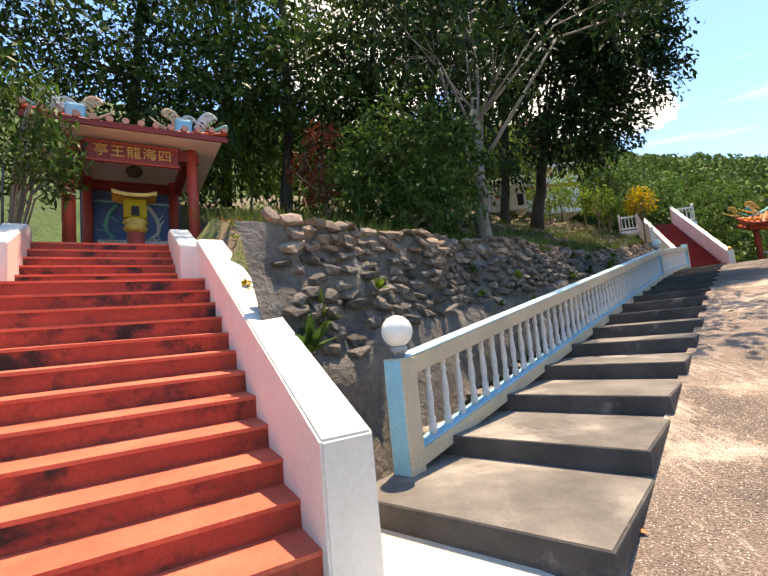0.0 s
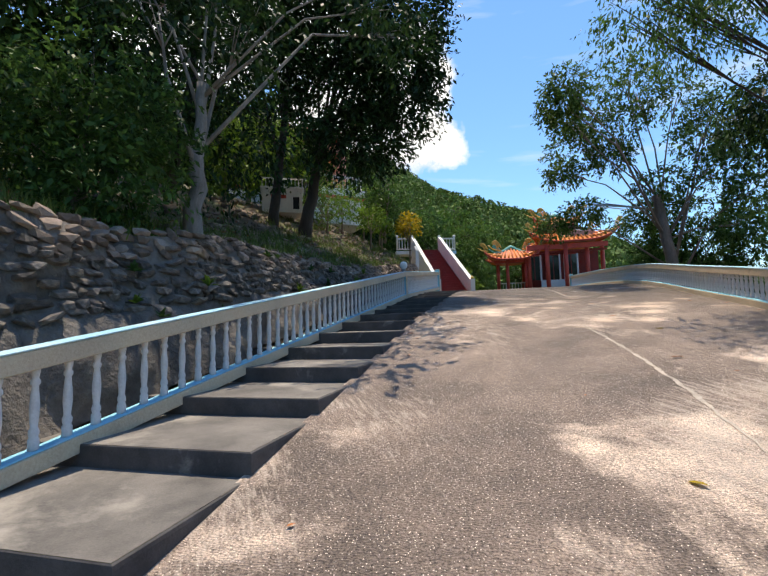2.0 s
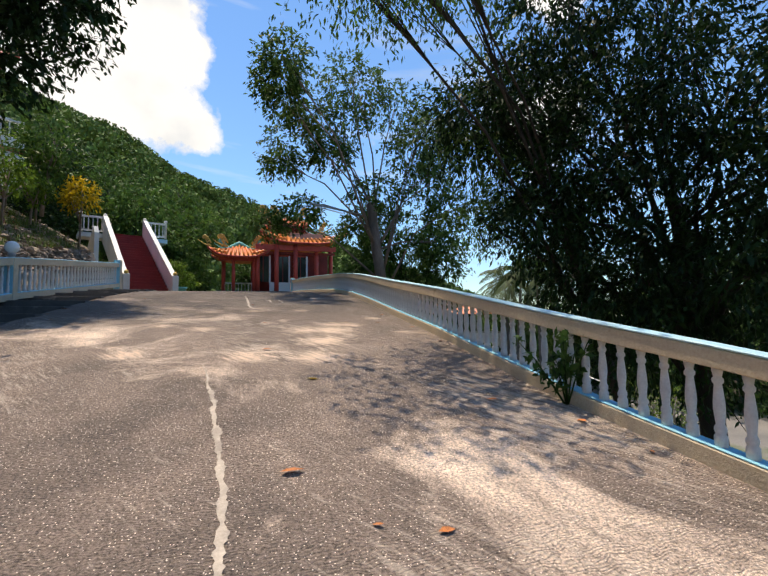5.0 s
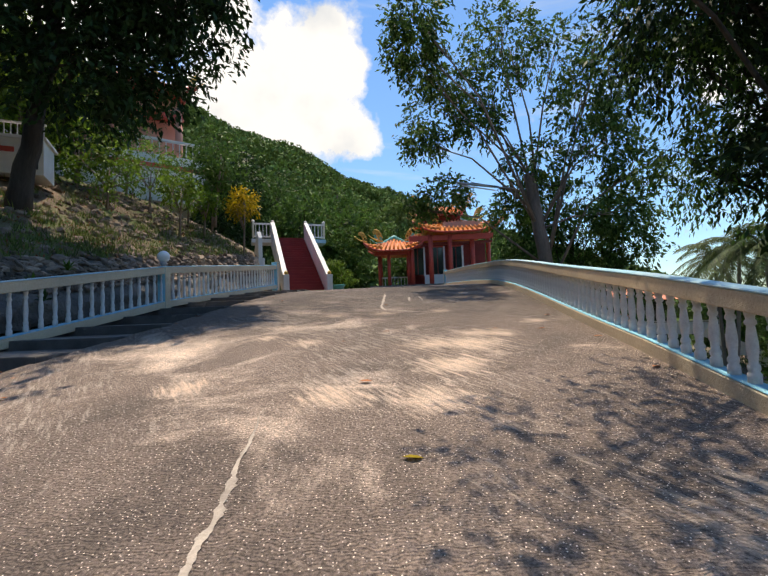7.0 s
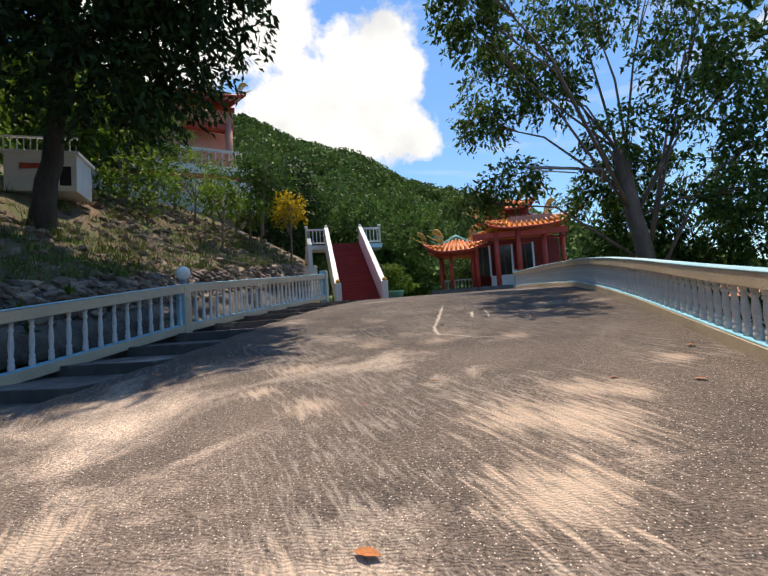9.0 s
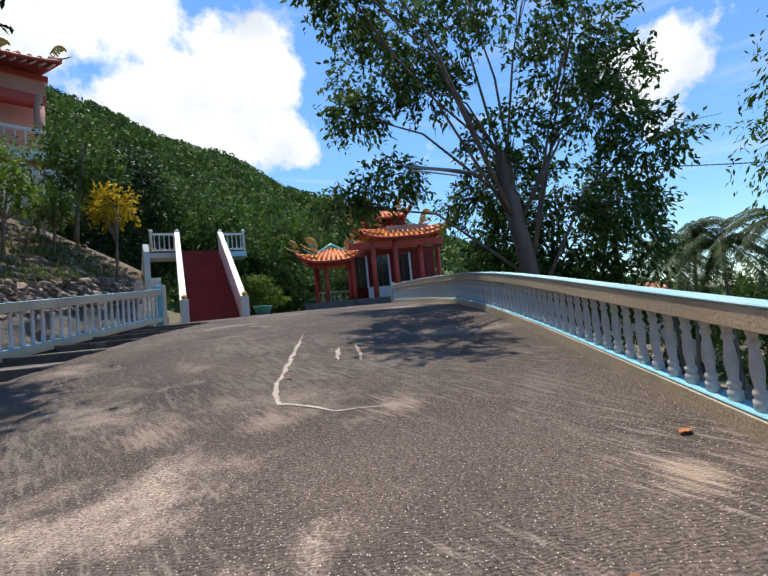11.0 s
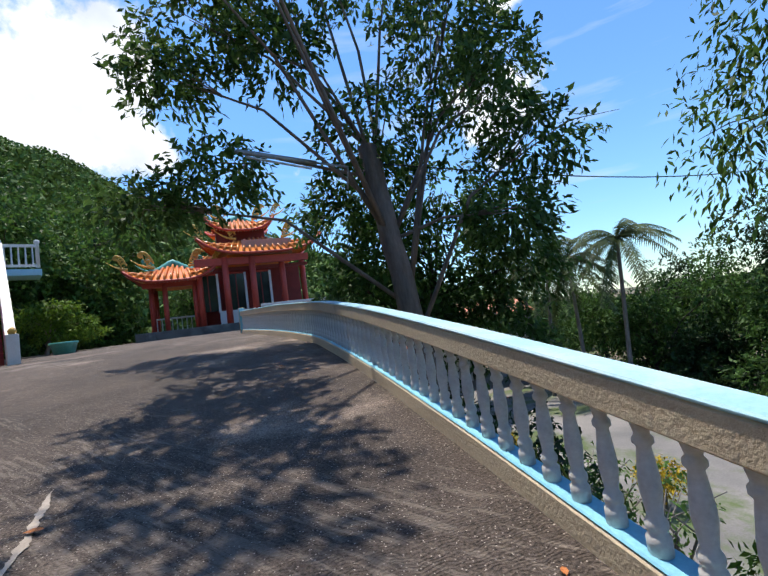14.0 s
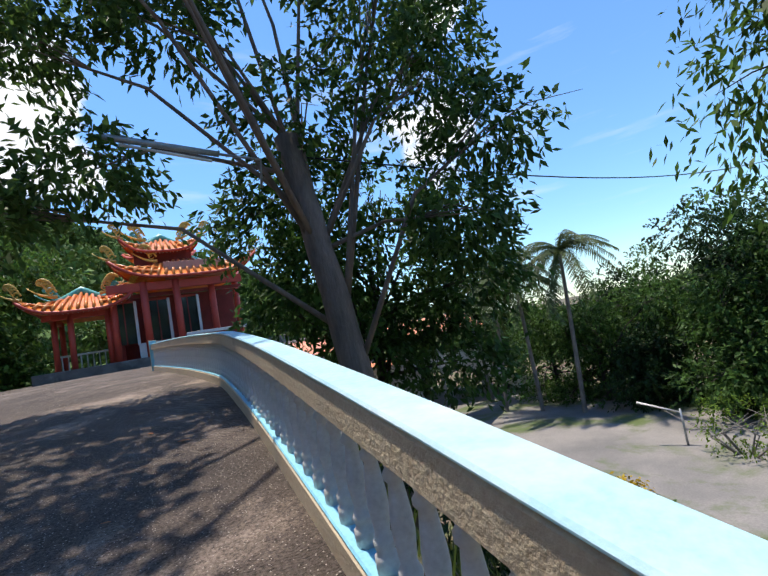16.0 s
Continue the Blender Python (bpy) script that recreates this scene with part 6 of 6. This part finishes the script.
for k, (x, y, h) in enumerate(((42.6, 15.2, 9.4), (42.0, 12.6, 8.9), (40.7, 9.9, 9.8), (46.0, 17.0, 9.0))):
    palm((x + 2.0, y, LOW - 0.3), h + 1.0, 400 + k)
mass = [(46, 8.5, 4.2, 2.6), (47.5, 3.5, 5.6, 3.2), (42.5, 0.5, 8.0, 3.0), (40.5, 2.0, 3.6, 2.4), (50, 12, 4.0, 2.6), (45, 5.0, 3.0, 2.2), (40, -3, 6.5, 3.0), (38, -6, 5.5, 3.0), (52, 7, 6, 3.2), (54, 17, 5, 2.8), (36, -10, 5, 3), (56, 26, 5, 2.8), (47, -3, 8, 3.4)]
for k, (x, y, z, r) in enumerate(mass):
    rng = np.random.default_rng(430 + k)
    bl = [((x + float(rng.normal()) * r * 0.5, y + float(rng.normal()) * r * 0.5, z + float(rng.normal()) * r * 0.55), (r * 0.48, r * 0.48, r * 0.42), 1) for _ in range(12)]
    bl += [((x + float(rng.normal()) * r * 0.6, y + float(rng.normal()) * r * 0.6, float(rng.uniform(0, 1.8))), (r * 0.5, r * 0.5, r * 0.4), 0.8) for _ in range(5)]
    tree("tree", (x, y, LOW + 0.0815 * (x - 8.1)), (x, y, z), 0.22, bl, 0.3, (M_LEAFM, M_LEAF, M_LEAFD)[k % 3], M_BARKD, "broad green tree on the edge of the lower yard", twigs=75, per=8, length=0.9, seed=440 + k, group="trees round the lower yard")
# shrubs below the rail
for k, (x, y, z, r, mt, ttl) in enumerate(((18.6, 9.2, 2.4, 0.9, M_LEAFD, "dark leaved shrub below the balustrade"), (17.8, 10.6, 2.8, 0.9, M_LEAFD, "dark leaved shrub below the balustrade"), (24.0, 9.4, 0.6, 1.0, M_LEAF, "leggy frangipani like shrub in the yard"), (22.4, 7.6, 0.5, 0.9, M_LEAF, "leggy frangipani like shrub in the yard"), (18.2, 5.6, 0.8, 0.8, M_LEAFB, "bright leafy shrub on the bank"),
                                          (27.0, 12.8, 0.4, 0.55, M_LEAFY, "yellow flowering shrub in the yard"), (27.8, 7.9, -0.4, 0.5, M_LEAFY, "clipped yellow shrub in the yard"), (34.5, 3.6, 0.2, 1.5, M_LEAFB, "pale green thicket beside the yard"), (32.0, 2.0, 0.2, 1.4, M_LEAFB, "pale green thicket beside the yard"), (20.5, 9.0, 1.2, 0.9, M_LEAFM, "leafy shrub on the bank"), (15.6, 5.2, 1.6, 0.5, M_LEAFB, "bright leafy shrub on the bank"))):
    rng = np.random.default_rng(500 + k)
    x, y, z = level(x, y, z)
    g = zland(*UV(x, y)) - 0.05
    sh = empty("shrub", (x, y, g), ttl, "shrub")
    h = max(0.35, z - g)
    tubes("stem", [[(Vector((0, 0, -0.2)), 0.05), (Vector((float(rng.normal()) * r * 0.4, float(rng.normal()) * r * 0.4, h * 0.7)), 0.03), (Vector((float(rng.normal()) * r * 0.7, float(rng.normal()) * r * 0.7, h + r * 0.3)), 0.01)] for _ in range(9)], M_BARKL, sh, seg=6)
    q1, d1 = sprays(rng, (0, 0, h), (r, r, r * 0.8), 90 if "leggy" in ttl else 170, 6, 0.4)
    leaves("foliage", q1, 0.15, mt, sh, rng=rng, out=d1)
sl = empty("street_light", (35.6, 5.4, LOW + 0.1), "slim grey pole with a fluorescent lamp arm", "lamp")
tubes("pole", [[(Vector((0, 0, -0.2)), 0.05), (Vector((0, 0, 1.6)), 0.045)]], M_METAL, sl)
tubes("arm", [[(Vector((0, 0, 1.45)), 0.03), (Vector((0.25, 1.6, 1.95)), 0.05)]], M_WHITE, sl)

# plant that pokes through the rail
rw = empty("rail_weed", W(6.15, vrail(6.15) - 0.02, zramp(6.15)), "leafy weed growing at the foot of the ramp rail", "plant")
rng = np.random.default_rng(600)
ends = [Vector((float(rng.normal()) * 0.14, float(rng.normal()) * 0.14, float(rng.uniform(0.25, 0.65)))) for _ in range(9)]
tubes("stem", [[(Vector((0, 0, -0.03)), 0.008), (e * 0.6 + Vector((0, 0, 0.04)), 0.006), (e, 0.003)] for e in ends], M_LEAFM, rw, seg=5)
leaves("foliage", np.concatenate([clump(rng, tuple(e * float(f)), (0.07, 0.07, 0.06), 7) for e in ends for f in (0.5, 0.75, 1.0)]), 0.10, M_LEAFM, rw, rng=rng, slim=0.45)

# fallen leaves on the ramp and steps
dl_v = [(-0.5, 0, 0), (-0.25, 0.2, 0.05), (0.1, 0.24, 0.06), (0.5, 0, 0.02), (0.1, -0.24, 0.08), (-0.25, -0.2, 0.05), (0, 0, 0.0), (-0.72, 0.02, 0.0)]
M_DRYO = mat("dry_orange_leaf", (0.62, 0.22, 0.06), (0.36, 0.12, 0.04), rough=0.7, scale=9, fine=60, bump=0.2, dist=0.003)
DL = mesh_of("fallen_leaf", dl_v, [(6, 0, 1), (6, 1, 2), (6, 2, 3), (6, 3, 4), (6, 4, 5), (6, 5, 0)], M_DRYO)
DLY = mesh_of("fallen_leaf", dl_v, [(6, 0, 1), (6, 1, 2), (6, 2, 3), (6, 3, 4), (6, 4, 5), (6, 5, 0)], M_LEAFY)
rng = np.random.default_rng(77)
spots = [(6.03, 2.36, 0.14, DL), (7.3, 3.5, 0.12, DLY), (3.55, 0.55, 0.12, DLY), (8.3, 6.2, 0.06, DL), (4.2, 2.0, 0.06, DL)]
for _ in range(46):
    e = rng.random()
    u = float(rng.uniform(0, 19))
    v = -0.45 + abs(float(rng.normal())) * 0.25 if e < 0.4 else (vrail(u) - abs(float(rng.normal())) * 0.4 - 0.05 if e < 0.8 else float(rng.uniform(0, 5)))
    p = W(u, v)
    spots.append((p.x, p.y, float(rng.uniform(0.05, 0.12)), DL))
for x, y, s_, me in spots:
    ob = obj("fallen_leaf", me, None, "dry orange brown fallen leaf on the concrete" if me is DL else "yellow fallen leaf on the concrete", "leaf", "fallen leaves")
    ob.matrix_world = pose(x, y, zramp(UV(x, y)[0]) + 0.012, float(rng.normal()) * 4, float(rng.normal()) * 4, float(rng.uniform(0, 360))) @ Matrix.Diagonal((s_, s_, s_, 1))

# pale mortar seams and scraped streaks on the ramp
M_SEAM = mat("pale_scraped_cement", (0.56, 0.47, 0.38), (0.34, 0.285, 0.235), rough=0.95, scale=6, fine=60, bump=0.4, dist=0.006)
rng = np.random.default_rng(801)


def ragged(path, width, step=0.035):
    """A ragged flat ribbon laid on the ramp."""
    vs_, fs_ = [], []
    pts_ = []
    for (x0, y0), (x1, y1) in zip(path, path[1:]):
        n = max(2, int(math.hypot(x1 - x0, y1 - y0) / step))
        pts_ += [(x0 + (x1 - x0) * k / n, y0 + (y1 - y0) * k / n) for k in range(n)]
    w = 1.0
    for k, (x, y) in enumerate(pts_):
        a, b_ = pts_[max(0, k - 1)], pts_[min(len(pts_) - 1, k + 1)]
        dx, dy = b_[0] - a[0], b_[1] - a[1]
        l = math.hypot(dx, dy) + 1e-6
        w = 0.6 * w + 0.4 * float(rng.uniform(0.1, 1.9))
        j = 0.03 * noise.noise(Vector((x * 5, y * 5, 2)))
        e = min(1, 4 * k / len(pts_), 4 * (len(pts_) - 1 - k) / len(pts_) + 0.05)
        for s_ in (-1, 1):
            q = width * w * 0.5 * e * float(rng.uniform(0.7, 1.3))
            px_, py_ = x - dy / l * (s_ * q + j), y + dx / l * (s_ * q + j)
            uu, vv = UV(px_, py_)
            vs_.append(Vector((px_, py_, zramp(uu) + 0.012 * noise.noise(Vector((uu * 0.8, vv * 0.8, 1))) + 0.007)))
    fs_ = [(2 * k, 2 * k + 1, 2 * k + 3, 2 * k + 2) for k in range(len(pts_) - 1)]
    return vs_, fs_


SEAMS = (((6.94, 4.83), (6.42, 3.8), (6.16, 3.36), (5.92, 2.93), (5.5, 2.25), (5.04, 1.56), (4.58, 0.94), (4.2, 0.45)), ((12.22, 11.32), (11.3, 9.95), (10.39, 8.65), (10.2, 8.2), (10.41, 7.72), (10.83, 7.4)),
         ((12.0, 9.6), (11.75, 9.2), (11.5, 8.8)), ((11.76, 9.66), (11.55, 9.35), (11.35, 9.05)))
for path in SEAMS:
    obj("seam", mesh_of("seam", *ragged(path, 0.042, 0.02), M_SEAM), road, "pale cement seam")
